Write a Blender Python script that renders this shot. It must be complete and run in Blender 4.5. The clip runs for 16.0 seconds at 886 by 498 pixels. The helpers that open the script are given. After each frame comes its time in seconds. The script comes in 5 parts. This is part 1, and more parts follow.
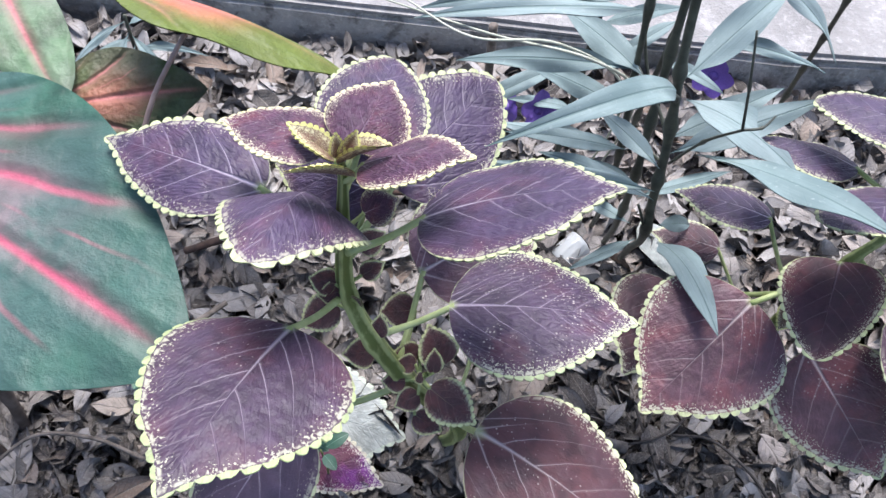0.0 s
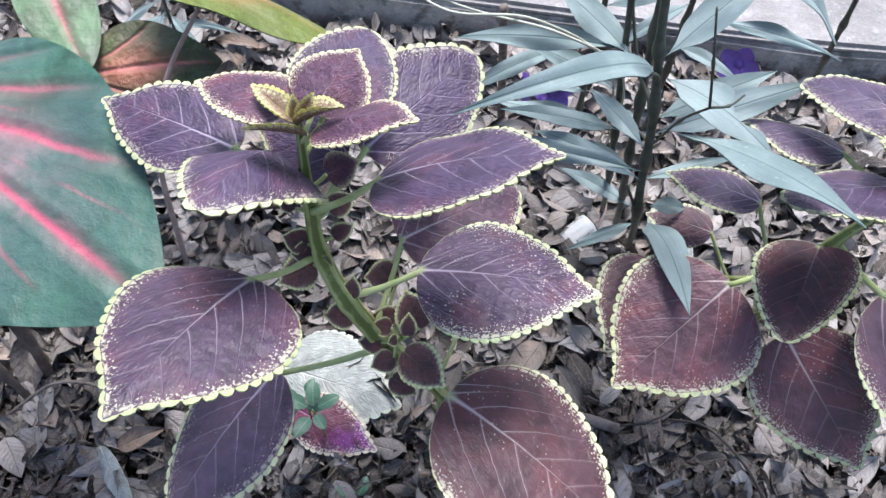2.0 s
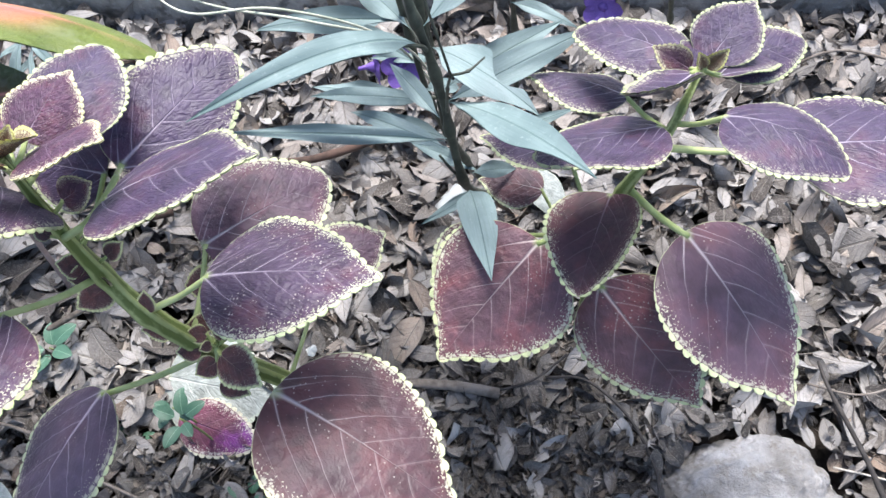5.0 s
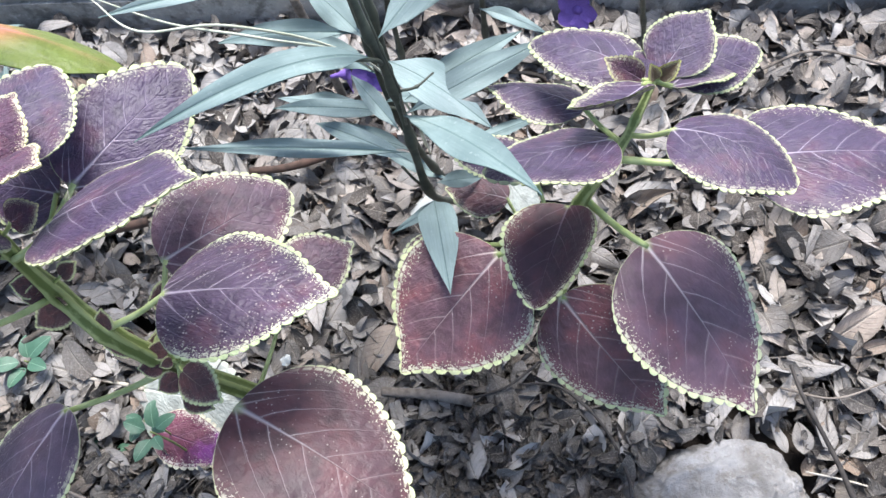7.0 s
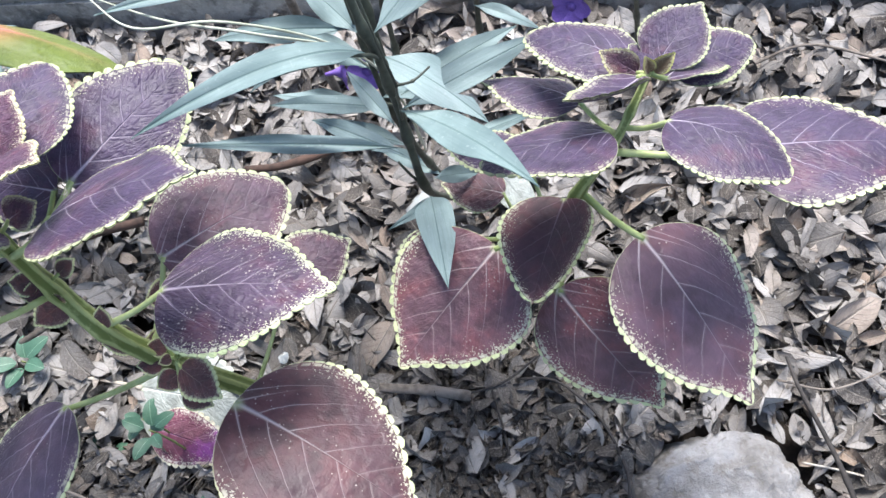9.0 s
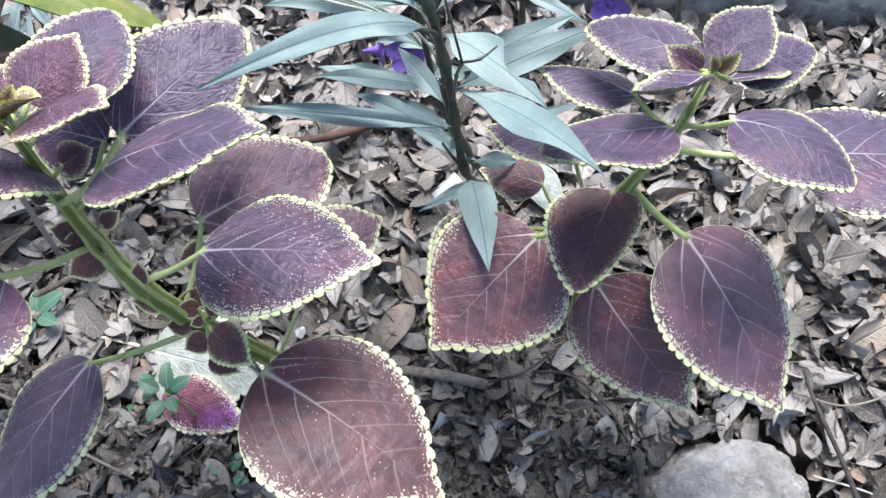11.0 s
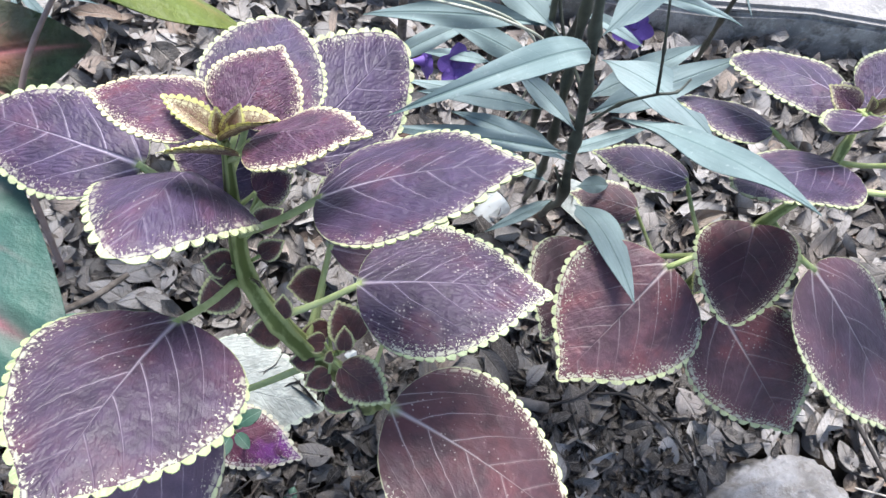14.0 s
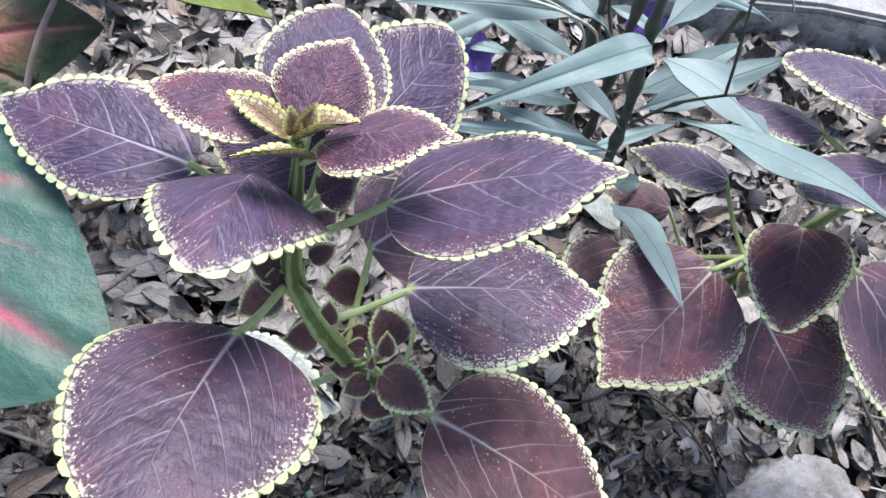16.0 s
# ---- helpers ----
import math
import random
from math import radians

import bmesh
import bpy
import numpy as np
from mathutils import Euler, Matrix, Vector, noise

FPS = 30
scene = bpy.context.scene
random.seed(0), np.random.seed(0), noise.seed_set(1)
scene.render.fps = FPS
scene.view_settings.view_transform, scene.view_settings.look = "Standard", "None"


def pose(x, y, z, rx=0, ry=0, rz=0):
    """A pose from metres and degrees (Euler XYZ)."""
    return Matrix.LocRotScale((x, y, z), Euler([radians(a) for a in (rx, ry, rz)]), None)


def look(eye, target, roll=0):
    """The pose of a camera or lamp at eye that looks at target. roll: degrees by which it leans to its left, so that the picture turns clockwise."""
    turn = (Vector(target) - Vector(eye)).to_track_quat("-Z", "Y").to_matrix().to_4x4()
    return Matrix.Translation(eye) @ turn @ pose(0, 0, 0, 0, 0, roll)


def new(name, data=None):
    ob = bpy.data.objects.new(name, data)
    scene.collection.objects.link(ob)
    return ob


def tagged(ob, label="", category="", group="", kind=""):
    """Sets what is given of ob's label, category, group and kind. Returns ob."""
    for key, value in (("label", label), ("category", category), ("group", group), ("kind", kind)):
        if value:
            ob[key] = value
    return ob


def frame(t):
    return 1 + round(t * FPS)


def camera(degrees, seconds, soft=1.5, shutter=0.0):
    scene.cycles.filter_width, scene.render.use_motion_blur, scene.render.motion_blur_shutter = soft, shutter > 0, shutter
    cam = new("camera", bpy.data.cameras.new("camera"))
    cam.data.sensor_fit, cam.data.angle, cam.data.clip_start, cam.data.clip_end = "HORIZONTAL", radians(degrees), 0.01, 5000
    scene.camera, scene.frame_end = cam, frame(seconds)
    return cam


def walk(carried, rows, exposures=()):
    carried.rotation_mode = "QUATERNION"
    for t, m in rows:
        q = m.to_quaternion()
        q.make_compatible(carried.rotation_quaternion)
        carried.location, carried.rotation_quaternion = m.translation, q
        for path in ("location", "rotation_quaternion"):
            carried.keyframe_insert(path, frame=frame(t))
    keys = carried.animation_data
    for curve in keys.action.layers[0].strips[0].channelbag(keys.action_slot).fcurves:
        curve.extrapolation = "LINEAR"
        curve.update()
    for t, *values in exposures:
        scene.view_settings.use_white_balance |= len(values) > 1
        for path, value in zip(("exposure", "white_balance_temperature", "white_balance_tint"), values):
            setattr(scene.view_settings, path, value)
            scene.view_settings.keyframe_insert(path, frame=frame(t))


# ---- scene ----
cam = camera(60.37, 16.0)
PATH = [
    (0.0, 0.0, -0.0, 0.8156, 30.65, -3.37, -0.0),
    (0.5, 0.0112, -0.0024, 0.8211, 30.31, -2.63, -0.52),
    (1.0, 0.0188, -0.0071, 0.8245, 29.93, -1.58, 1.47),
    (1.5, 0.0385, -0.0165, 0.8261, 29.88, -1.3, 3.24),
    (2.0, 0.0627, -0.0223, 0.8257, 29.88, -0.59, 4.37),
    (2.5, 0.0895, -0.0285, 0.8285, 29.41, 0.44, 4.98),
    (3.0, 0.1159, -0.0326, 0.8386, 29.81, 1.51, 4.17),
    (3.5, 0.1331, -0.0358, 0.8424, 29.72, 2.36, 4.75),
    (4.0, 0.1667, -0.0284, 0.8406, 28.5, 3.5, 2.24),
    (4.5, 0.1928, -0.0177, 0.8289, 26.99, 3.96, 0.4),
    (5.0, 0.2215, -0.0067, 0.8255, 27.32, 4.01, -2.32),
    (5.2, 0.2246, -0.006, 0.8261, 27.64, 4.07, -2.93),
    (7.3, 0.2556, 0.0039, 0.8285, 26.96, 4.52, -2.98),
    (7.5, 0.2543, -0.0066, 0.8364, 27.55, 4.47, -3.9),
    (8.0, 0.2539, -0.0067, 0.8365, 27.42, 4.41, -3.84),
    (8.5, 0.2514, -0.0033, 0.8324, 26.85, 4.39, -3.46),
    (9.0, 0.2524, -0.0014, 0.828, 26.95, 4.42, -3.61),
    (11.3, 0.2018, -0.0069, 0.8204, 26.5, 0.62, 0.13),
    (11.5, 0.1937, -0.0043, 0.8176, 26.25, -0.38, -0.2),
    (12.0, 0.1605, 0.0001, 0.819, 26.25, -0.94, -0.53),
    (12.5, 0.1276, 0.0068, 0.818, 26.13, -2.48, -1.29),
    (13.0, 0.0913, 0.0184, 0.8164, 26.59, -3.61, -2.39),
    (13.5, 0.0519, 0.0221, 0.8146, 26.95, -5.28, -3.04),
    (14.0, 0.0173, 0.0296, 0.8021, 26.83, -7.24, -3.64),
    (14.5, -0.0117, 0.0376, 0.789, 26.75, -8.92, -3.66),
    (15.0, -0.0272, 0.059, 0.782, 25.31, -9.3, -5.23),
    (15.5, -0.0309, 0.0576, 0.7812, 25.65, -9.58, -4.47),
    (16.0, -0.0326, 0.0542, 0.7798, 25.7, -9.75, -4.25),
]
walk(cam, [(t, pose(*p)) for t, *p in PATH], ((0, 1.43, 6150, 15), (3, 1.5, 6180, 14), (5, 1.66, 6260, 11), (7.3, 1.66, 6260, 10), (9.2, 1.66, 6260, 10), (12, 1.64, 6280, 10), (14, 1.56, 6220, 11), (16, 1.48, 6150, 12)))
SKY_STRENGTH, SUN_STRENGTH = 0.096, 2.4

# ---- world and light ----
world = bpy.data.worlds.new("sky")
scene.world = world
world.use_nodes = True
wn = world.node_tree.nodes
sky = wn.new("ShaderNodeTexSky")
sky.sky_type, sky.sun_disc = "NISHITA", False
sky.sun_elevation, sky.sun_rotation = radians(67), radians(11)
sky.air_density, sky.dust_density = 1.0, 2.5
wn["Background"].inputs["Strength"].default_value = SKY_STRENGTH
world.node_tree.links.new(sky.outputs[0], wn["Background"].inputs["Color"])
sun_data = bpy.data.lights.new("sun", "SUN")
sun_data.energy, sun_data.angle, sun_data.color = SUN_STRENGTH, radians(28), (1.0, 0.98, 0.95)
sun = new("sun", sun_data)
sun.matrix_world = look((0.2, 1.25, 2.6), (0, 0.2, 0))


# ---- materials ----
class Nodes:
    """A small builder for node materials."""

    def __init__(self, name, rough=0.6, spec=0.4):
        self.mat = bpy.data.materials.new(name)
        self.mat.use_nodes = True
        self.tree = self.mat.node_tree
        self.bsdf = self.tree.nodes["Principled BSDF"]
        self.bsdf.inputs["Roughness"].default_value = rough
        self.bsdf.inputs["Specular IOR Level"].default_value = spec

    def put(self, socket, value):
        if isinstance(value, bpy.types.NodeSocket):
            self.tree.links.new(value, socket)
        elif hasattr(socket.default_value, "__len__") and not hasattr(value, "__len__"):
            socket.default_value = [value] * len(socket.default_value)
        elif hasattr(socket.default_value, "__len__") and len(socket.default_value) == 4 and len(value) == 3:
            socket.default_value = (*value, 1)
        else:
            socket.default_value = value

    def math(self, op, a, b=0.0, c=0.0):
        n = self.tree.nodes.new("ShaderNodeMath")
        n.operation = op
        for s, v in zip(n.inputs, (a, b, c)):
            self.put(s, v)
        return n.outputs[0]

    def step(self, x, lo, hi, a=0.0, b=1.0):
        n = self.tree.nodes.new("ShaderNodeMapRange")
        n.interpolation_type = "SMOOTHSTEP"
        for s, v in zip(n.inputs, (x, lo, hi, a, b)):
            self.put(s, v)
        return n.outputs[0]

    def mix(self, f, a, b, blend="MIX"):
        n = self.tree.nodes.new("ShaderNodeMix")
        n.data_type, n.blend_type = "RGBA", blend
        self.put(n.inputs["Factor"], f)
        self.put(n.inputs[6], a)
        self.put(n.inputs[7], b)
        return n.outputs[2]

    def noise(self, vec, scale, detail=3.0, rough=0.55):
        n = self.tree.nodes.new("ShaderNodeTexNoise")
        self.put(n.inputs["Vector"], vec)
        n.inputs["Scale"].default_value, n.inputs["Detail"].default_value, n.inputs["Roughness"].default_value = scale, detail, rough
        return n.outputs[0]

    def voronoi(self, vec, scale, feature="F1", out="Distance"):
        n = self.tree.nodes.new("ShaderNodeTexVoronoi")
        n.feature = feature
        self.put(n.inputs["Vector"], vec)
        n.inputs["Scale"].default_value = scale
        return n.outputs[out]

    def coords(self, kind="Object"):
        return self.tree.nodes.new("ShaderNodeTexCoord").outputs[kind]

    def uv(self, name):
        n = self.tree.nodes.new("ShaderNodeUVMap")
        n.uv_map = name
        s = self.tree.nodes.new("ShaderNodeSeparateXYZ")
        self.tree.links.new(n.outputs[0], s.inputs[0])
        return n.outputs[0], s.outputs[0], s.outputs[1]

    def shifted(self, vec, by):
        n = self.tree.nodes.new("ShaderNodeVectorMath")
        n.operation = "ADD"
        self.put(n.inputs[0], vec)
        self.put(n.inputs[1], by)
        return n.outputs[0]

    def random(self):
        return self.tree.nodes.new("ShaderNodeObjectInfo").outputs["Random"]

    def island(self):
        return self.tree.nodes.new("ShaderNodeNewGeometry").outputs["Random Per Island"]

    def ramp(self, f, *stops):
        n = self.tree.nodes.new("ShaderNodeValToRGB")
        e = n.color_ramp.elements
        while len(e) < len(stops):
            e.new(0.5)
        for el, (p, c) in zip(e, stops):
            el.position, el.color = p, (*c, 1)
        self.put(n.inputs[0], f)
        return n.outputs[0]

    def bump(self, height, strength, distance):
        n = self.tree.nodes.new("ShaderNodeBump")
        n.inputs["Strength"].default_value, n.inputs["Distance"].default_value = strength, distance
        self.put(n.inputs["Height"], height)
        self.tree.links.new(n.outputs[0], self.bsdf.inputs["Normal"])

    def color(self, c):
        self.put(self.bsdf.inputs["Base Color"], c)
        return self

    def set(self, key, value):
        self.put(self.bsdf.inputs[key], value)
        return self


def coleus_material(name, dark, red, vein, margin, redness=0.5, speckle=0.5, relief=1.0, ripples=1.0, wide=1.0, tip=None):
    """Dark satin blade, thin pale veins that arch towards the tip, pale scallops and a row of cream flecks inside them."""
    m = Nodes(name, 0.5, 0.40)
    dark, red = [c * 1.24 for c in dark], [c * 1.24 for c in red]
    vec, u, y = m.uv("blade")
    _, edge, lobe = m.uv("edge")
    shift = m.math("MULTIPLY", m.random(), 37.0)
    pos = m.shifted(vec, shift)
    y = m.math("SUBTRACT", y, 0.5)
    ay = m.math("ABSOLUTE", y)
    warp = m.math("MULTIPLY", m.math("SUBTRACT", m.noise(pos, 3.0, 2.0), 0.5), 0.05)
    # side veins leave the midrib, bend towards the tip and alternate across it
    a = m.math("SUBTRACT", u, m.math("MULTIPLY", ay, m.math("ADD", 0.85, m.math("MULTIPLY", ay, 1.7))))
    a = m.math("ADD", m.math("ADD", a, warp), m.math("MULTIPLY", m.math("GREATER_THAN", y, 0.0), 0.06))
    fan = m.math("ABSOLUTE", m.math("SUBTRACT", m.math("FRACT", m.math("MULTIPLY", a, 5.6)), 0.5))
    patch = m.step(m.noise(pos, 3.0, 2.0), 0.30, 0.60, 0.45, 1.0)
    lateral = m.math("MULTIPLY", m.step(fan, 0.478, 0.499), m.step(ay, 0.05, 0.42, 1.0, 0.12))
    lateral = m.math("MULTIPLY", m.math("MULTIPLY", lateral, patch), m.step(u, 0.80, 0.25, 0.15, 1.0))
    rib = m.step(ay, m.math("ADD", 0.0035, m.math("MULTIPLY", m.math("POWER", m.math("SUBTRACT", 1.0, u), 3.0), 0.018)), 0.0)
    rib = m.math("MULTIPLY", rib, m.step(u, 0.85, 0.1, 0.12, 1.0))
    # blistered field: short swellings lying across the side veins, parted by a sunken net
    comb = m.tree.nodes.new("ShaderNodeCombineXYZ")
    m.put(comb.inputs[0], m.math("ADD", m.math("MULTIPLY", a, 0.9), shift))
    m.put(comb.inputs[1], m.math("MULTIPLY", y, 1.25))
    bent = m.shifted(comb.outputs[0], m.math("MULTIPLY", m.math("SUBTRACT", m.noise(pos, 14.0, 2.0), 0.5), 0.05))
    net = m.voronoi(bent, 21.0, "DISTANCE_TO_EDGE")
    dome = m.math("MULTIPLY", m.step(net, 0.0, 0.34), m.step(m.noise(pos, 4.0, 2.0), 0.25, 0.6, 0.35, 1.0))
    big = m.noise(pos, 2.6, 4.0)
    mid = m.noise(pos, 11.0, 3.0, 0.55)
    grain = m.noise(pos, 95.0, 3.0)
    cells = m.voronoi(m.shifted(pos, m.math("MULTIPLY", mid, 0.07)), 19.0, "SMOOTH_F1")
    blade = m.mix(m.step(big, 0.56 - 0.25 * redness, 0.78 - 0.25 * redness), dark, red)
    blade = m.mix(m.step(edge, 0.14, 0.02, 0.0, 0.25 + 0.35 * redness), blade, red)
    if tip:
        blade = m.mix(m.step(m.math("ADD", u, m.math("MULTIPLY", m.math("SUBTRACT", big, 0.5), 0.9)), 0.40, 0.80), blade, tip)
    blade = m.mix(m.step(mid, 0.42, 0.72, 0.0, 0.35), blade, [c * 1.9 for c in dark])
    blade = m.mix(m.step(m.noise(pos, 6.0, 4.0), 0.46, 0.66, 0.0, 0.7), blade, [c * 0.5 for c in dark])
    blade = m.mix(m.math("MULTIPLY", grain, 0.22), blade, [c * 1.7 for c in dark])
    blade = m.mix(m.math("MULTIPLY", m.step(cells, 0.30, 0.62), 0.16), blade, [c * 0.5 for c in dark])
    blade = m.mix(m.step(net, 0.16, 0.0, 0.0, min(0.3, 0.06 + 0.14 * ripples)), blade, [c * 0.45 for c in dark])
    blade = m.mix(m.math("MULTIPLY", m.step(fan, 0.40, 0.5), m.step(ay, 0.30, 0.0, 0.0, 0.09 + 0.06 * ripples)), blade, vein)
    blade = m.mix(m.math("MULTIPLY", lateral, 0.70), blade, vein)
    blade = m.mix(m.math("MULTIPLY", rib, 0.85), blade, vein)
    hub = m.math("SQRT", m.math("ADD", m.math("MULTIPLY", u, u), m.math("MULTIPLY", m.math("MULTIPLY", y, y), 2.0)))
    # a fan of pale veins that leaves the foot
    spoke = m.math("ADD", m.math("MULTIPLY", m.math("ARCTAN2", ay, m.math("ADD", u, 0.004)), 1.35), m.math("MULTIPLY", warp, 3.0))
    spoke = m.math("MULTIPLY", m.math("ABSOLUTE", m.math("SUBTRACT", m.math("FRACT", m.math("ADD", spoke, 0.5)), 0.5)), hub)
    spoke = m.math("MULTIPLY", m.step(spoke, m.math("ADD", 0.004, m.math("MULTIPLY", m.step(hub, 0.30, 0.0), 0.010)), 0.001), m.step(hub, 0.42, 0.08))
    blade = m.mix(m.math("MULTIPLY", spoke, 0.45), blade, vein)
    green = [0.5 * v + 0.5 * g for v, g in zip(margin, (0.34, 0.40, 0.18))]
    blade = m.mix(m.step(m.math("ADD", hub, m.math("MULTIPLY", mid, 0.03)), 0.085, 0.02, 0.0, 0.85), blade, green)
    # pale scallops, then a broken row of cream blocks, then a spray of flecks
    ragged = m.noise(pos, 30.0, 2.0)
    rag = m.math("MULTIPLY", m.math("SUBTRACT", ragged, 0.5), 0.050)
    inset = m.math("SUBTRACT", m.math("ADD", edge, rag), m.math("MULTIPLY", lobe, 0.012))
    grown = m.step(u, 0.06, 0.26, 0.0, 1.0)
    inset = m.math("ADD", m.math("MULTIPLY", inset, 0.35), m.math("MULTIPLY", edge, 0.65))
    rim = m.math("MULTIPLY", m.step(inset, 0.0055 * wide, -0.001), m.math("ADD", 0.25, m.math("MULTIPLY", grown, 0.75)))
    rim = m.math("MULTIPLY", rim, m.step(m.noise(pos, 10.0, 2.0), 0.25, 0.50, 0.72, 1.0))
    rim = m.math("MULTIPLY", rim, m.step(lobe, 0.10, 0.40, 0.55, 1.0))
    rim = m.math("MAXIMUM", rim, m.step(edge, 0.005, 0.0005, 0.0, 0.65))
    row = m.math("MULTIPLY", m.step(edge, 0.008, 0.016), m.step(edge, 0.038, 0.024))
    row = m.math("MULTIPLY", m.math("MULTIPLY", row, m.step(lobe, 0.35, 0.75)), m.step(m.noise(pos, 17.0, 2.0), 0.46 - 0.06 * speckle, 0.56))
    near = m.math("MULTIPLY", m.step(edge, 0.13, 0.008), grown)
    spray = m.step(m.math("ADD", m.noise(pos, 85.0, 2.0), m.math("MULTIPLY", near, 0.15)), 0.715 - 0.045 * speckle, 0.775 - 0.045 * speckle)
    spray = m.math("MULTIPLY", spray, m.step(near, 0.02, 0.3))
    flecks = m.math("MULTIPLY", m.math("MAXIMUM", m.math("MULTIPLY", row, grown), spray), min(0.9, 0.25 + 0.8 * speckle))
    seeds = m.tree.nodes.new("ShaderNodeTexVoronoi")
    m.put(seeds.inputs["Vector"], pos)
    seeds.inputs["Scale"].default_value = 60.0
    pick = m.tree.nodes.new("ShaderNodeSeparateColor")
    m.put(pick.inputs[0], seeds.outputs["Color"])
    dots = m.math("MULTIPLY", m.step(seeds.outputs["Distance"], m.math("ADD", 0.10 + 0.08 * speckle, m.math("MULTIPLY", pick.outputs[1], 0.16 + 0.16 * speckle)), 0.05), m.math("GREATER_THAN", pick.outputs[0], 0.95 - 0.32 * speckle))
    dots = m.math("MULTIPLY", dots, m.step(m.noise(pos, 2.6, 1.0), 0.59 - 0.10 * speckle, 0.69 - 0.10 * speckle))
    pale = m.mix(m.step(m.noise(pos, 16.0, 2.0), 0.35, 0.65), margin, (margin[0] * 1.12 + 0.06, margin[1] * 1.12 + 0.07, margin[2] * 1.05 + 0.03))
    blade = m.mix(m.math("MULTIPLY", dots, 0.72), blade, (0.52, 0.47, 0.42))
    blade = m.mix(flecks, blade, m.mix(0.5, pale, (0.52, 0.44, 0.43)))
    blade = m.mix(rim, blade, pale)
    m.color(blade)
    groove = m.math("MULTIPLY", m.step(fan, 0.44, 0.5), m.step(ay, 0.34, 0.05, 0.25, 1.0))
    height = m.math("SUBTRACT", m.math("MULTIPLY", dome, 0.34 * ripples), m.math("ADD", m.math("MULTIPLY", groove, 0.11), m.math("MULTIPLY", rib, 0.55)))
    height = m.math("ADD", height, m.math("ADD", m.math("MULTIPLY", grain, 0.12), m.math("MULTIPLY", mid, 0.8 * relief)))
    height = m.math("SUBTRACT", height, m.math("MULTIPLY", cells, 0.45 * relief))
    m.bump(height, 0.75, 0.0032)
    m.set("Sheen Weight", 0.06)
    m.set("Sheen Roughness", 0.35)
    m.set("Sheen Tint", (0.92, 0.90, 1.0))
    m.set("Roughness", m.math("ADD", 0.36, m.math("MULTIPLY", mid, 0.28)))
    return m.mat


PURPLE = coleus_material("coleus_purple", (0.040, 0.026, 0.053), (0.074, 0.029, 0.048), (0.46, 0.39, 0.47), (0.38, 0.41, 0.23), 0.3, 0.4, 0.5, 0.42, 0.85)
SMOOTH = coleus_material("coleus_satin", (0.037, 0.022, 0.041), (0.068, 0.024, 0.036), (0.42, 0.35, 0.40), (0.28, 0.33, 0.16), 0.5, 0.7, 0.6, 0.36, 0.8)
SPECKLED = coleus_material("coleus_speckled", (0.044, 0.027, 0.050), (0.076, 0.028, 0.041), (0.46, 0.38, 0.46), (0.38, 0.44, 0.24), 0.25, 1.3, 0.9, 0.6)
RUST = coleus_material("coleus_rust", (0.052, 0.027, 0.033), (0.088, 0.031, 0.034), (0.50, 0.42, 0.41), (0.45, 0.48, 0.29), 0.6, 0.65, 0.8, 0.15)
# rust leaf again, lightened in colour for the light on the drooping blades
RUST_LIT = coleus_material("coleus_rust_lit", (0.088, 0.046, 0.055), (0.155, 0.050, 0.052), (0.54, 0.44, 0.42), (0.45, 0.48, 0.27), 0.55, 1.0, 0.9, 0.3)
MAUVE = coleus_material("coleus_mauve", (0.076, 0.045, 0.062), (0.112, 0.046, 0.056), (0.48, 0.41, 0.43), (0.45, 0.48, 0.29), 0.4, 0.7, 0.8, 0.2)
LILAC = coleus_material("coleus_lilac", (0.060, 0.042, 0.066), (0.072, 0.040, 0.058), (0.40, 0.34, 0.42), (0.45, 0.48, 0.29), 0.2, 0.4, 0.6, 0.15)
# the curled leaf's own shade is mixed into these dark tones
SHADED = coleus_material("coleus_shaded", (0.034, 0.013, 0.019), (0.070, 0.016, 0.020), (0.26, 0.18, 0.2), (0.42, 0.46, 0.25), 0.6, 0.5, 0.5, 0.1)
YOUNG = coleus_material("coleus_young", (0.060, 0.026, 0.048), (0.105, 0.026, 0.036), (0.36, 0.26, 0.32), (0.56, 0.52, 0.29), 0.32, 1.0, 0.6, 0.7)
SPROUT = coleus_material("coleus_sprout", (0.060, 0.028, 0.032), (0.095, 0.030, 0.028), (0.24, 0.18, 0.13), (0.55, 0.57, 0.30), 0.6, 0.3, 0.4, 0.2, 4.0)
BUD = coleus_material("coleus_bud", (0.11, 0.065, 0.038), (0.11, 0.045, 0.032), (0.40, 0.37, 0.15), (0.62, 0.60, 0.22), 0.4, 1.2, 0.3, 0.2)
PALE_LEAF = coleus_material("coleus_underside", (0.21, 0.225, 0.205), (0.25, 0.265, 0.235), (0.50, 0.50, 0.46), (0.36, 0.39, 0.33), 0.3, 0.1, 0.5, 0.5)
MAGENTA = coleus_material("coleus_magenta", (0.075, 0.022, 0.036), (0.13, 0.030, 0.055), (0.22, 0.09, 0.17), (0.50, 0.46, 0.36), 0.5, 0.9, 0.5, 0.3, 1.0, (0.17, 0.035, 0.20))


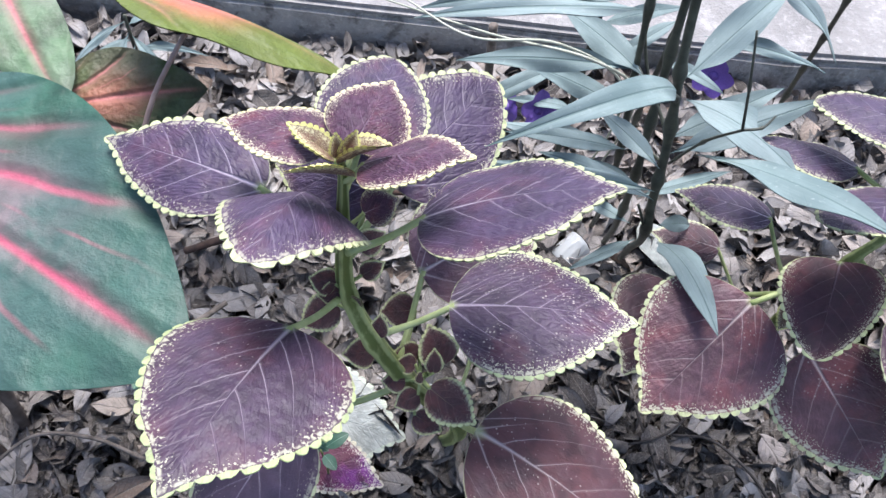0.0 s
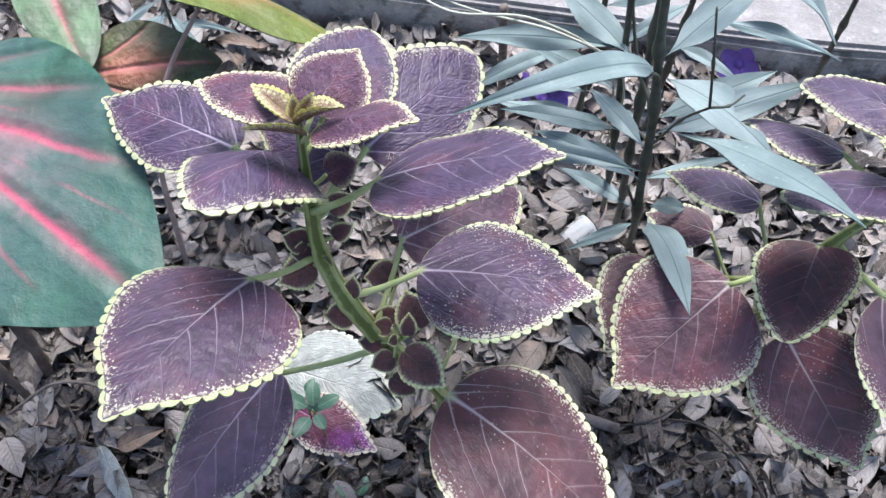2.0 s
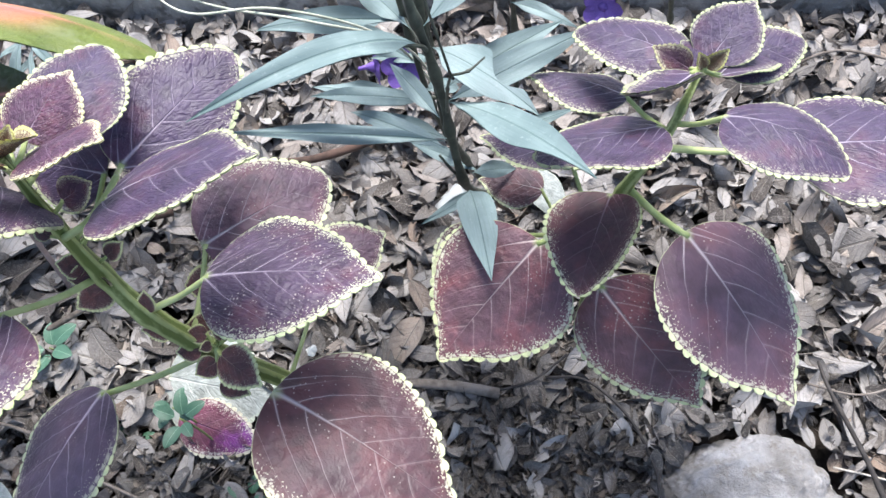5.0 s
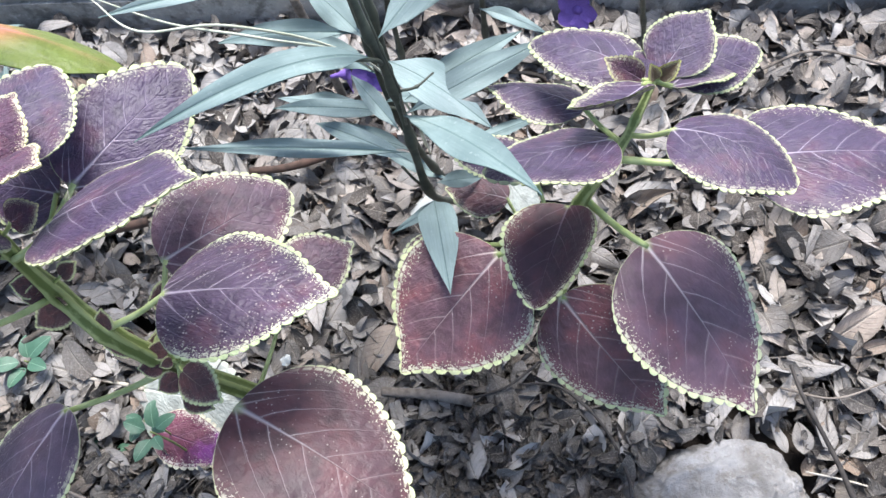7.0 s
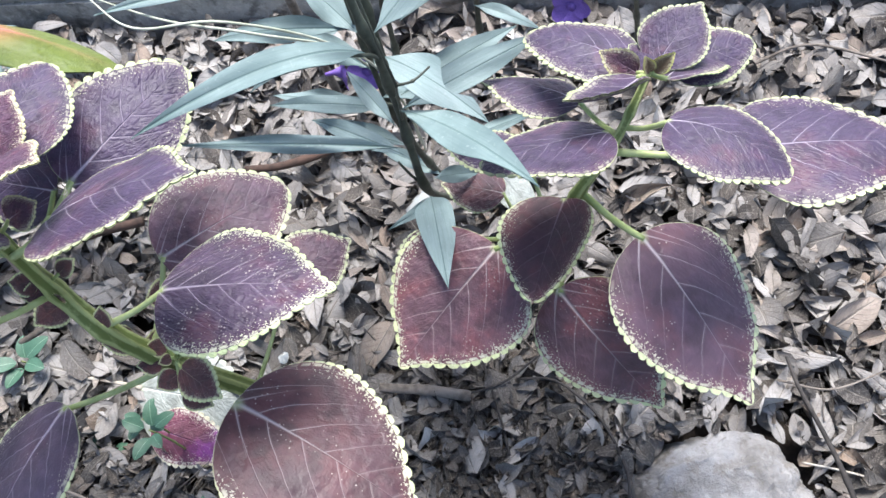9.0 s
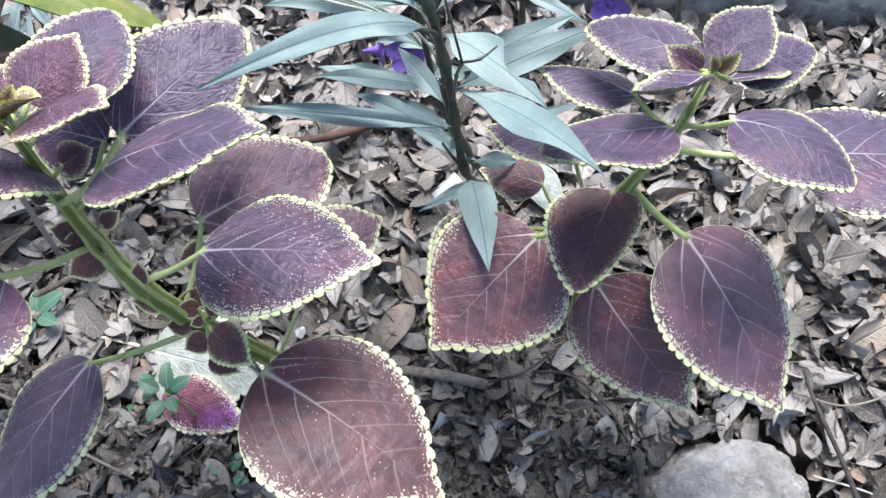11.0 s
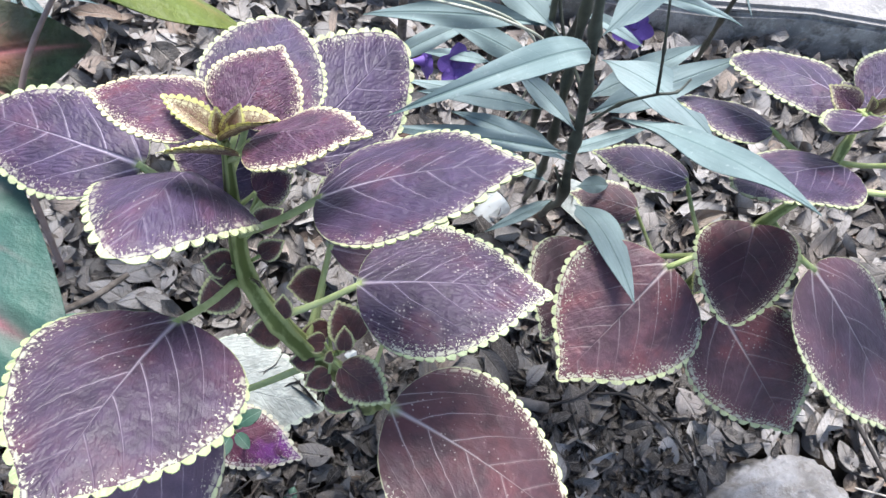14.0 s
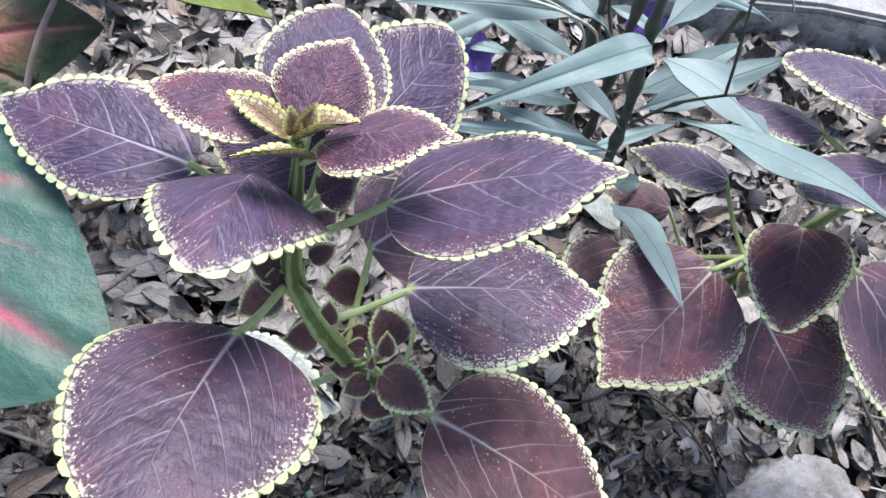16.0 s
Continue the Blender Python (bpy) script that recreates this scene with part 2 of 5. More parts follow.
def caladium_material(name, green, blush, blush_amount, pale=0.0, veins=4.2, vein_col=(0.60, 0.10, 0.15), border=1.0, far=1.0):
    m = Nodes(name, 0.46, 0.32)
    vec, u, y = m.uv("blade")
    _, edge, _ = m.uv("edge")
    pos = m.shifted(vec, m.math("MULTIPLY", m.random(), 23.0))
    y = m.math("SUBTRACT", y, 0.5)
    ay = m.math("ABSOLUTE", y)
    warp = m.math("MULTIPLY", m.math("SUBTRACT", m.noise(pos, 2.4, 3.0), 0.5), 0.55)
    # veins spread like a fan from the foot, bend outward and fade towards the margin
    ahead = m.math("ADD", u, 0.20)
    reach = m.math("SQRT", m.math("ADD", m.math("MULTIPLY", ahead, ahead), m.math("MULTIPLY", y, y)))
    turn = m.math("MULTIPLY", m.math("ARCTAN2", ay, ahead), m.math("ADD", veins * 1.5, m.math("MULTIPLY", reach, -2.8)))
    turn = m.math("ADD", turn, m.math("MULTIPLY", warp, m.step(turn, 0.1, 0.6)))
    away = m.math("ABSOLUTE", m.math("SUBTRACT", m.math("FRACT", m.math("ADD", turn, 0.5)), 0.5))
    away = m.math("MULTIPLY", away, m.math("MULTIPLY", reach, 1.0 / (veins * 1.25)))
    fade = m.math("MULTIPLY", m.step(edge, 0.0, 0.09), m.step(u, far, 0.70 * far, 0.35 * far, 1.0))
    strong = m.step(m.noise(pos, 2.2, 3.0), 0.34, 0.62, 0.65, 1.0)
    core = m.math("MULTIPLY", m.math("MULTIPLY", m.step(away, 0.012, 0.001), fade), strong)
    halo = m.math("MULTIPLY", m.math("MULTIPLY", m.step(away, 0.036, 0.0), fade), m.step(m.noise(pos, 4.0, 4.0), 0.25, 0.60))
    # thinner veins between the main ones
    twin = m.math("ABSOLUTE", m.math("SUBTRACT", m.math("FRACT", m.math("ADD", m.math("MULTIPLY", turn, 2.0), m.math("MULTIPLY", warp, 0.6))), 0.5))
    twin = m.math("MULTIPLY", m.math("SUBTRACT", 0.5, twin), m.math("MULTIPLY", reach, 0.5 / (veins * 1.25)))
    twin = m.math("MULTIPLY", m.math("MULTIPLY", m.step(twin, 0.006, 0.001), fade), m.math("MULTIPLY", m.step(reach, 0.35, 0.6), m.step(m.noise(pos, 3.0, 2.0), 0.45, 0.60)))
    blotch = m.noise(pos, 3.4, 6.0, 0.62)
    cloud = m.noise(pos, 2.2, 3.0)
    col = m.mix(m.step(m.noise(pos, 5.0, 7.0, 0.62), 0.34, 0.66), [c * 0.62 for c in green], [c * 1.6 for c in green])
    col = m.mix(m.step(cloud, 0.38, 0.62, 0.0, 0.75), col, (green[0] * 2.2, green[1] * 1.35, green[2] * 1.9))
    blotch = m.math("ADD", blotch, m.math("MULTIPLY", m.math("SUBTRACT", m.noise(pos, 16.0, 4.0), 0.5), 0.25))
    zone = m.math("MULTIPLY", m.math("MULTIPLY", m.step(edge, 0.03 * border, 0.17 * border), m.step(u, far, 0.45 * far)), m.step(blotch, 0.30, 0.58))
    col = m.mix(m.math("MULTIPLY", zone, blush_amount), col, blush)
    col = m.mix(m.math("MULTIPLY", halo, 0.58), col, [0.6 * v + 0.05 for v in vein_col])
    col = m.mix(m.math("MULTIPLY", core, 0.72), col, vein_col)
    col = m.mix(m.math("MULTIPLY", twin, 0.32), col, vein_col)
    fine = m.noise(pos, 42.0, 5.0, 0.65)
    col = m.mix(m.step(fine, 0.45, 0.75, 0.0, 0.22), col, [c * 0.5 for c in green])
    if pale:
        col = m.mix(m.math("MULTIPLY", m.step(m.noise(pos, 7.0, 3.0), 0.35, 0.7), pale), col, (0.45, 0.5, 0.40))
    m.color(col)
    h = m.math("MULTIPLY", m.step(away, 0.03, 0.0), -0.7)
    m.bump(m.math("ADD", h, m.math("MULTIPLY", m.math("ADD", m.noise(pos, 6.0, 3.0, 0.45), m.math("MULTIPLY", fine, 0.12)), 2.4)), 0.8, 0.006)
    return m.mat


CALADIUM = caladium_material("caladium_blade", (0.026, 0.078, 0.050), (0.36, 0.22, 0.24), 0.85, 0.0, 5.0, (0.47, 0.080, 0.135))
CALADIUM_PALE = caladium_material("caladium_pale", (0.075, 0.13, 0.065), (0.42, 0.20, 0.17), 0.7, 0.12, 3.0)
CALADIUM_DARK = caladium_material("caladium_dark", (0.052, 0.080, 0.034), (0.42, 0.15, 0.10), 1.0, 0.0, 3.4, (0.56, 0.20, 0.18))
CALADIUM_LIME = caladium_material("caladium_lime", (0.060, 0.115, 0.016), (0.55, 0.15, 0.11), 1.0, 0.0, 3.0, (0.5, 0.16, 0.13), 0.6, 0.66)


def ruellia_material():
    m = Nodes("ruellia_blade", 0.6, 0.3)
    vec, u, y = m.uv("blade")
    pos = m.shifted(vec, m.math("MULTIPLY", m.random(), 51.0))
    ay = m.math("ABSOLUTE", m.math("SUBTRACT", y, 0.5))
    a = m.math("SUBTRACT", u, m.math("MULTIPLY", ay, 1.2))
    fan = m.math("ABSOLUTE", m.math("SUBTRACT", m.math("FRACT", m.math("MULTIPLY", a, 15.0)), 0.5))
    lat = m.step(fan, 0.45, 0.5)
    rib = m.step(ay, 0.006, 0.002)
    big = m.noise(pos, 4.0, 4.0)
    tone = m.mix(m.random(), (0.140, 0.195, 0.190), (0.235, 0.292, 0.284))
    col = m.mix(m.step(big, 0.35, 0.75), tone, (0.225, 0.292, 0.280))
    col = m.mix(m.math("MULTIPLY", lat, 0.10), col, (0.12, 0.18, 0.18))
    col = m.mix(m.math("MULTIPLY", rib, 0.7), col, (0.08, 0.13, 0.12))
    streak = m.tree.nodes.new("ShaderNodeMapping")
    m.put(streak.inputs["Vector"], pos)
    streak.inputs["Scale"].default_value = (3.0, 60.0, 1.0)
    lines = m.noise(streak.outputs[0], 2.0, 3.0)
    col = m.mix(m.step(lines, 0.4, 0.7, 0.0, 0.35), col, (0.11, 0.16, 0.15))
    dust = m.step(m.noise(pos, 45.0, 3.0), 0.60, 0.74)
    col = m.mix(m.math("MULTIPLY", dust, 0.35), col, (0.36, 0.40, 0.38))
    m.color(col)
    m.bump(m.math("SUBTRACT", m.math("MULTIPLY", big, 0.8), m.math("ADD", m.math("MULTIPLY", lat, 0.12), rib)), 0.4, 0.0012)
    m.set("Roughness", m.math("ADD", 0.52, m.math("MULTIPLY", big, 0.25)))
    return m.mat


RUELLIA = ruellia_material()


def stalk_material(name, c1, c2, scale=60.0, rough=0.5, ridged=0.0):
    m = Nodes(name, rough, 0.4)
    pos = m.coords()
    n = m.noise(pos, scale, 4.0)
    b = m.noise(pos, scale * 0.15, 2.0)
    tone = m.math("ADD", m.math("MULTIPLY", n, 0.5), m.math("MULTIPLY", b, 0.5))
    if ridged:
        _, _, r = m.uv("blade")
        tone = m.math("ADD", tone, m.step(r, 0.30, 0.9, -0.5 * ridged, 0.5 * ridged))
        long = m.tree.nodes.new("ShaderNodeMapping")
        m.put(long.inputs["Vector"], pos)
        long.inputs["Scale"].default_value = (1.0, 1.0, 0.12)
        tone = m.math("ADD", tone, m.math("MULTIPLY", m.math("SUBTRACT", m.noise(long.outputs[0], 420.0, 3.0), 0.5), 0.5))
    m.color(m.mix(m.step(tone, 0.35, 0.65), c1, c2))
    m.bump(n, 0.4, 0.0015)
    return m.mat


GREEN_STEM = stalk_material("coleus_stem", (0.12, 0.155, 0.038), (0.34, 0.38, 0.15), 60, 0.5, 0.30)
PETIOLE = stalk_material("coleus_petiole", (0.24, 0.30, 0.09), (0.46, 0.52, 0.24), 70)
DARK_STEM = stalk_material("ruellia_stem", (0.028, 0.032, 0.024), (0.075, 0.082, 0.058), 120)
PINK_STEM = stalk_material("caladium_petiole", (0.28, 0.20, 0.175), (0.46, 0.35, 0.31), 60)
BROWN_STEM = stalk_material("old_stem", (0.07, 0.05, 0.038), (0.17, 0.13, 0.105), 70, 0.8)
GRASS_STEM = stalk_material("dry_grass", (0.36, 0.38, 0.28), (0.52, 0.52, 0.42), 80)
BLACK_TWIG = stalk_material("dark_twig", (0.018, 0.015, 0.014), (0.055, 0.047, 0.042), 140, 0.85)
TWIG = stalk_material("twig", (0.08, 0.065, 0.052), (0.22, 0.185, 0.155), 140, 0.85)
RUSSET = stalk_material("russet_bark", (0.035, 0.022, 0.016), (0.10, 0.058, 0.042), 110, 0.8)
STRAW = stalk_material("straw", (0.35, 0.31, 0.25), (0.52, 0.47, 0.40), 90, 0.8)


def weed_material():
    m = Nodes("weed_leaf", 0.45, 0.4)
    vec, u, y = m.uv("blade")
    ay = m.math("ABSOLUTE", m.math("SUBTRACT", y, 0.5))
    col = m.mix(m.noise(vec, 9.0, 3.0), (0.045, 0.11, 0.068), (0.085, 0.175, 0.115))
    m.color(m.mix(m.step(ay, 0.012, 0.003), col, (0.2, 0.32, 0.22)))
    m.bump(m.noise(vec, 14.0, 3.0), 0.3, 0.001)
    return m.mat


WEED = weed_material()


def petal_material():
    m = Nodes("violet_petal", 0.5, 0.3)
    vec, u, y = m.uv("blade")
    n = m.noise(vec, 12.0, 3.0)
    m.color(m.mix(n, (0.085, 0.04, 0.22), (0.22, 0.13, 0.44)))
    m.bump(n, 0.3, 0.001)
    return m.mat


PETAL = petal_material()


def litter_material(name, per_island, shade=1.0, flat=0.0):
    """Dead leaves, each of its own tone; shade scales the tones, flat draws them towards bleached grey."""
    m = Nodes(name, 0.75, 0.25)
    r = m.island() if per_island else m.random()
    pos = m.shifted(m.coords(), m.math("MULTIPLY", r, 9.0))
    tone = m.ramp(r, (0.0, (0.034, 0.029, 0.027)), (0.15, (0.082, 0.073, 0.067)), (0.30, (0.172, 0.160, 0.150)), (0.54, (0.268, 0.254, 0.244)), (0.78, (0.355, 0.342, 0.332)),
                  (0.87, (0.24, 0.175, 0.13)), (0.94, (0.45, 0.436, 0.42)), (1.0, (0.29, 0.235, 0.19)))
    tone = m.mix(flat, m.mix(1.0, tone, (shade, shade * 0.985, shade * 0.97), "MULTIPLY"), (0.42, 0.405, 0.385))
    n = m.noise(pos, 70.0, 6.0, 0.7)
    blot = m.noise(pos, 24.0, 3.0)
    f = m.noise(pos, 480.0, 4.0, 0.7)
    _, u, v = m.uv("blade")
    av = m.math("ABSOLUTE", m.math("SUBTRACT", v, 0.5))
    side = m.step(m.math("ABSOLUTE", m.math("SUBTRACT", m.math("FRACT", m.math("MULTIPLY", m.math("SUBTRACT", u, m.math("MULTIPLY", av, 0.5)), 9.0)), 0.5)), 0.38, 0.5)
    rib = m.step(av, 0.05, 0.015)
    col = m.mix(m.step(blot, 0.42, 0.70, 0.0, 0.42), tone, (0.11, 0.09, 0.075))
    col = m.mix(m.step(n, 0.50, 0.74, 0.0, 0.48), col, (0.065, 0.052, 0.043))
    col = m.mix(m.step(f, 0.45, 0.75, 0.0, 0.45), col, (0.40, 0.37, 0.33))
    col = m.mix(m.math("MULTIPLY", side, 0.22), col, (0.10, 0.083, 0.07))
    col = m.mix(m.math("MULTIPLY", rib, 0.4), col, (0.40, 0.36, 0.31))
    col = m.mix(m.step(av, 0.022, 0.006, 0.0, 0.6), col, (0.07, 0.058, 0.05))
    col = m.mix(m.step(av, 0.42, 0.5, 0.0, 0.35), col, (0.09, 0.075, 0.062))
    m.color(col)
    m.bump(m.math("SUBTRACT", m.math("ADD", n, m.math("MULTIPLY", f, 0.5)), m.math("ADD", m.math("MULTIPLY", rib, 0.6), m.math("MULTIPLY", side, 0.3))), 0.8, 0.0022)
    m.set("Roughness", m.math("ADD", 0.5, m.math("MULTIPLY", n, 0.4)))
    return m.mat


LITTER = litter_material("litter_heap", True)
DRY_LEAF = litter_material("dry_leaf", False)
BLEACHED = litter_material("bleached_litter", True, 1.15, 0.45)
# tones scaled down so the colour carries the shade under the plants
SHADED_MOULD = litter_material("mould_in_shade", True, 0.42)
SHADED_LITTER = litter_material("litter_in_shade", True, 0.55)


def soil_material():
    m = Nodes("soil", 0.95, 0.2)
    pos = m.coords()
    n = m.noise(pos, 45.0, 8.0, 0.7)
    b = m.noise(pos, 2.0, 4.0)
    col = m.ramp(n, (0.3, (0.022, 0.017, 0.014)), (0.55, (0.06, 0.047, 0.038)), (0.75, (0.125, 0.105, 0.088)))
    m.color(m.mix(m.math("MULTIPLY", b, 0.4), col, (0.10, 0.085, 0.07)))
    m.bump(n, 0.9, 0.008)
    return m.mat


SOIL = soil_material()


def concrete_material(name, base, dark, stain):
    m = Nodes(name, 0.9, 0.25)
    pos = m.coords()
    n = m.noise(pos, 8.0, 7.0, 0.62)
    g = m.noise(pos, 110.0, 4.0, 0.7)
    s = m.noise(pos, 5.0, 7.0, 0.7)
    col = m.mix(m.step(n, 0.32, 0.68), dark, base)
    col = m.mix(m.math("MULTIPLY", m.step(s, 0.42, 0.66), 0.75), col, stain)
    col = m.mix(m.math("MULTIPLY", m.step(g, 0.5, 0.72), 0.4), col, [c * 1.5 for c in base])
    pit = m.noise(pos, 30.0, 5.0, 0.65)
    col = m.mix(m.step(pit, 0.50, 0.66, 0.0, 0.8), col, stain)
    col = m.mix(m.step(m.noise(pos, 19.0, 6.0, 0.7), 0.55, 0.68, 0.0, 0.6), col, [c * 1.35 for c in base])
    m.color(col)
    m.bump(m.math("ADD", m.math("MULTIPLY", g, 0.5), m.math("SUBTRACT", n, m.math("MULTIPLY", pit, 0.8))), 0.9, 0.007)
    return m.mat


KERB_FACE = concrete_material("kerb_face", (0.46, 0.44, 0.405), (0.25, 0.24, 0.222), (0.12, 0.115, 0.102))
KERB_TOP = concrete_material("kerb_top", (0.34, 0.325, 0.312), (0.22, 0.213, 0.203), (0.25, 0.243, 0.232))
PAVING = concrete_material("paving", (0.250, 0.240, 0.232), (0.175, 0.17, 0.161), (0.22, 0.215, 0.202))


def stone_material():
    m = Nodes("stone", 0.85, 0.3)
    pos = m.coords()
    n = m.noise(pos, 14.0, 9.0, 0.68)
    g = m.noise(pos, 85.0, 4.0, 0.7)
    v = m.noise(pos, 38.0, 6.0, 0.75)
    col = m.ramp(n, (0.3, (0.11, 0.10, 0.09)), (0.47, (0.23, 0.217, 0.205)), (0.68, (0.40, 0.39, 0.385)))
    col = m.mix(m.step(v, 0.50, 0.62, 0.0, 0.55), col, (0.16, 0.135, 0.105))
    col = m.mix(m.math("MULTIPLY", m.step(g, 0.55, 0.72), 0.5), col, (0.46, 0.45, 0.43))
    m.color(col)
    m.bump(m.math("ADD", m.math("SUBTRACT", n, m.math("MULTIPLY", v, 0.8)), m.math("MULTIPLY", g, 0.4)), 1.0, 0.008)
    return m.mat


STONE = stone_material()


def clear_plastic():
    m = Nodes("clear_plastic", 0.12, 0.6)
    m.set("Base Color", (0.80, 0.83, 0.81))
    m.set("Transmission Weight", 0.45)
    m.set("IOR", 1.3)
    pos = m.coords()
    m.bump(m.noise(pos, 60.0, 2.0), 0.5, 0.003)
    return m.mat


PLASTIC = clear_plastic()


# ---- builders ----
def mesh_from(name, verts, faces, material, smooth=True, uvs=()):
    me = bpy.data.meshes.new(name)
    me.from_pydata([tuple(v) for v in verts], [], faces)
    for layer, values in uvs:
        uv = me.uv_layers.new(name=layer)
        loops = np.empty(len(me.loops), dtype=np.int32)
        me.loops.foreach_get("vertex_index", loops)
        uv.data.foreach_set("uv", np.asarray(values, dtype=np.float32)[loops].ravel())
    me.materials.append(material)
    if smooth:
        me.polygons.foreach_set("use_smooth", [True] * len(me.polygons))
    me.update()
    return me


def part(name, me, parent=None, label="", m=None):
    ob = new(name, me)
    if parent:
        ob.parent = parent
    if m is not None:
        ob.matrix_basis = m
    if label:
        ob["label"] = label
    return ob


def thing(name, place, label, category, group="", kind=""):
    ob = new(name)
    ob.empty_display_size = 0.02
    ob.location = place
    return tagged(ob, label, category, group, kind)


def smooth_line(points, n):
    """n+1 places along a smooth line through the points."""
    p = [Vector(q) for q in points]
    p = [2 * p[0] - p[1]] + p + [2 * p[-1] - p[-2]]
    out = []
    spans = len(p) - 3
    for k in range(n + 1):
        s = min(k / n * spans, spans - 1e-6)
        i, f = int(s), s - int(s)
        a, b, c, d = p[i:i + 4]
        out.append(0.5 * (2 * b + (c - a) * f + (2 * a - 5 * b + 4 * c - d) * f * f + (3 * b - a - 3 * c + d) * f ** 3))
    return out


def tube_mesh(name, points, radii, material, n=10, sides=8, square=0.0, knots=()):
    """A rounded stalk along a smooth line; square presses it four-sided, knots swell it."""
    line = smooth_line(points, n)
    verts, faces, ridge = [], [], []
    up = Vector((0.3, 0.9, 0.2))
    for k, p in enumerate(line):
        d = (line[min(k + 1, n)] - line[max(k - 1, 0)]).normalized()
        a = d.cross(up).normalized()
        b = d.cross(a)
        f = k / n * (len(radii) - 1)
        i = min(int(f), len(radii) - 2)
        r = radii[i] + (radii[i + 1] - radii[i]) * (f - i)
        for q, amount in knots:
            r *= 1 + amount * math.exp(-((k / n - q) / 0.022) ** 2)
        for s in range(sides):
            t = 2 * math.pi * s / sides
            w = r * (1 - square * 0.30 + square * 0.42 * abs(math.cos(2 * t)) ** 4)
            verts.append(p + a * math.cos(t) * w + b * math.sin(t) * w)
            ridge.append((k / n, math.cos(2 * t) ** 2))
    for k in range(n):
        for s in range(sides):
            t = (s + 1) % sides
            faces.append((k * sides + s, k * sides + t, (k + 1) * sides + t, (k + 1) * sides + s))
    faces.append(tuple(range(sides))[::-1])
    faces.append(tuple(n * sides + s for s in range(sides)))
    return mesh_from(name, verts, faces, material, True, (("blade", ridge),))


def ovate(u):
    s = min(1.0, max(0.0, (u - 0.70) / 0.26))
    return max(0.0, math.sin(math.pi * u ** 0.64)) ** 0.82 * (1 - 0.40 * s * s * (3 - 2 * s))


def broad(u):
    """A rounded leaf with full shoulders and a blunt end."""
    return max(0.0, math.sin(math.pi * u ** 0.70)) ** 0.62


def lance(u):
    s = min(1.0, u / 0.24)
    return max(0.0, math.sin(math.pi * u ** 0.85)) ** 1.05 * (0.22 + 0.78 * s * s * (3 - 2 * s))


def heart(u):
    return max(0.0, math.sin(math.pi * u ** 0.75)) ** 0.80


def oval(u):
    return max(0.0, math.sin(math.pi * u ** 0.92)) ** 0.62


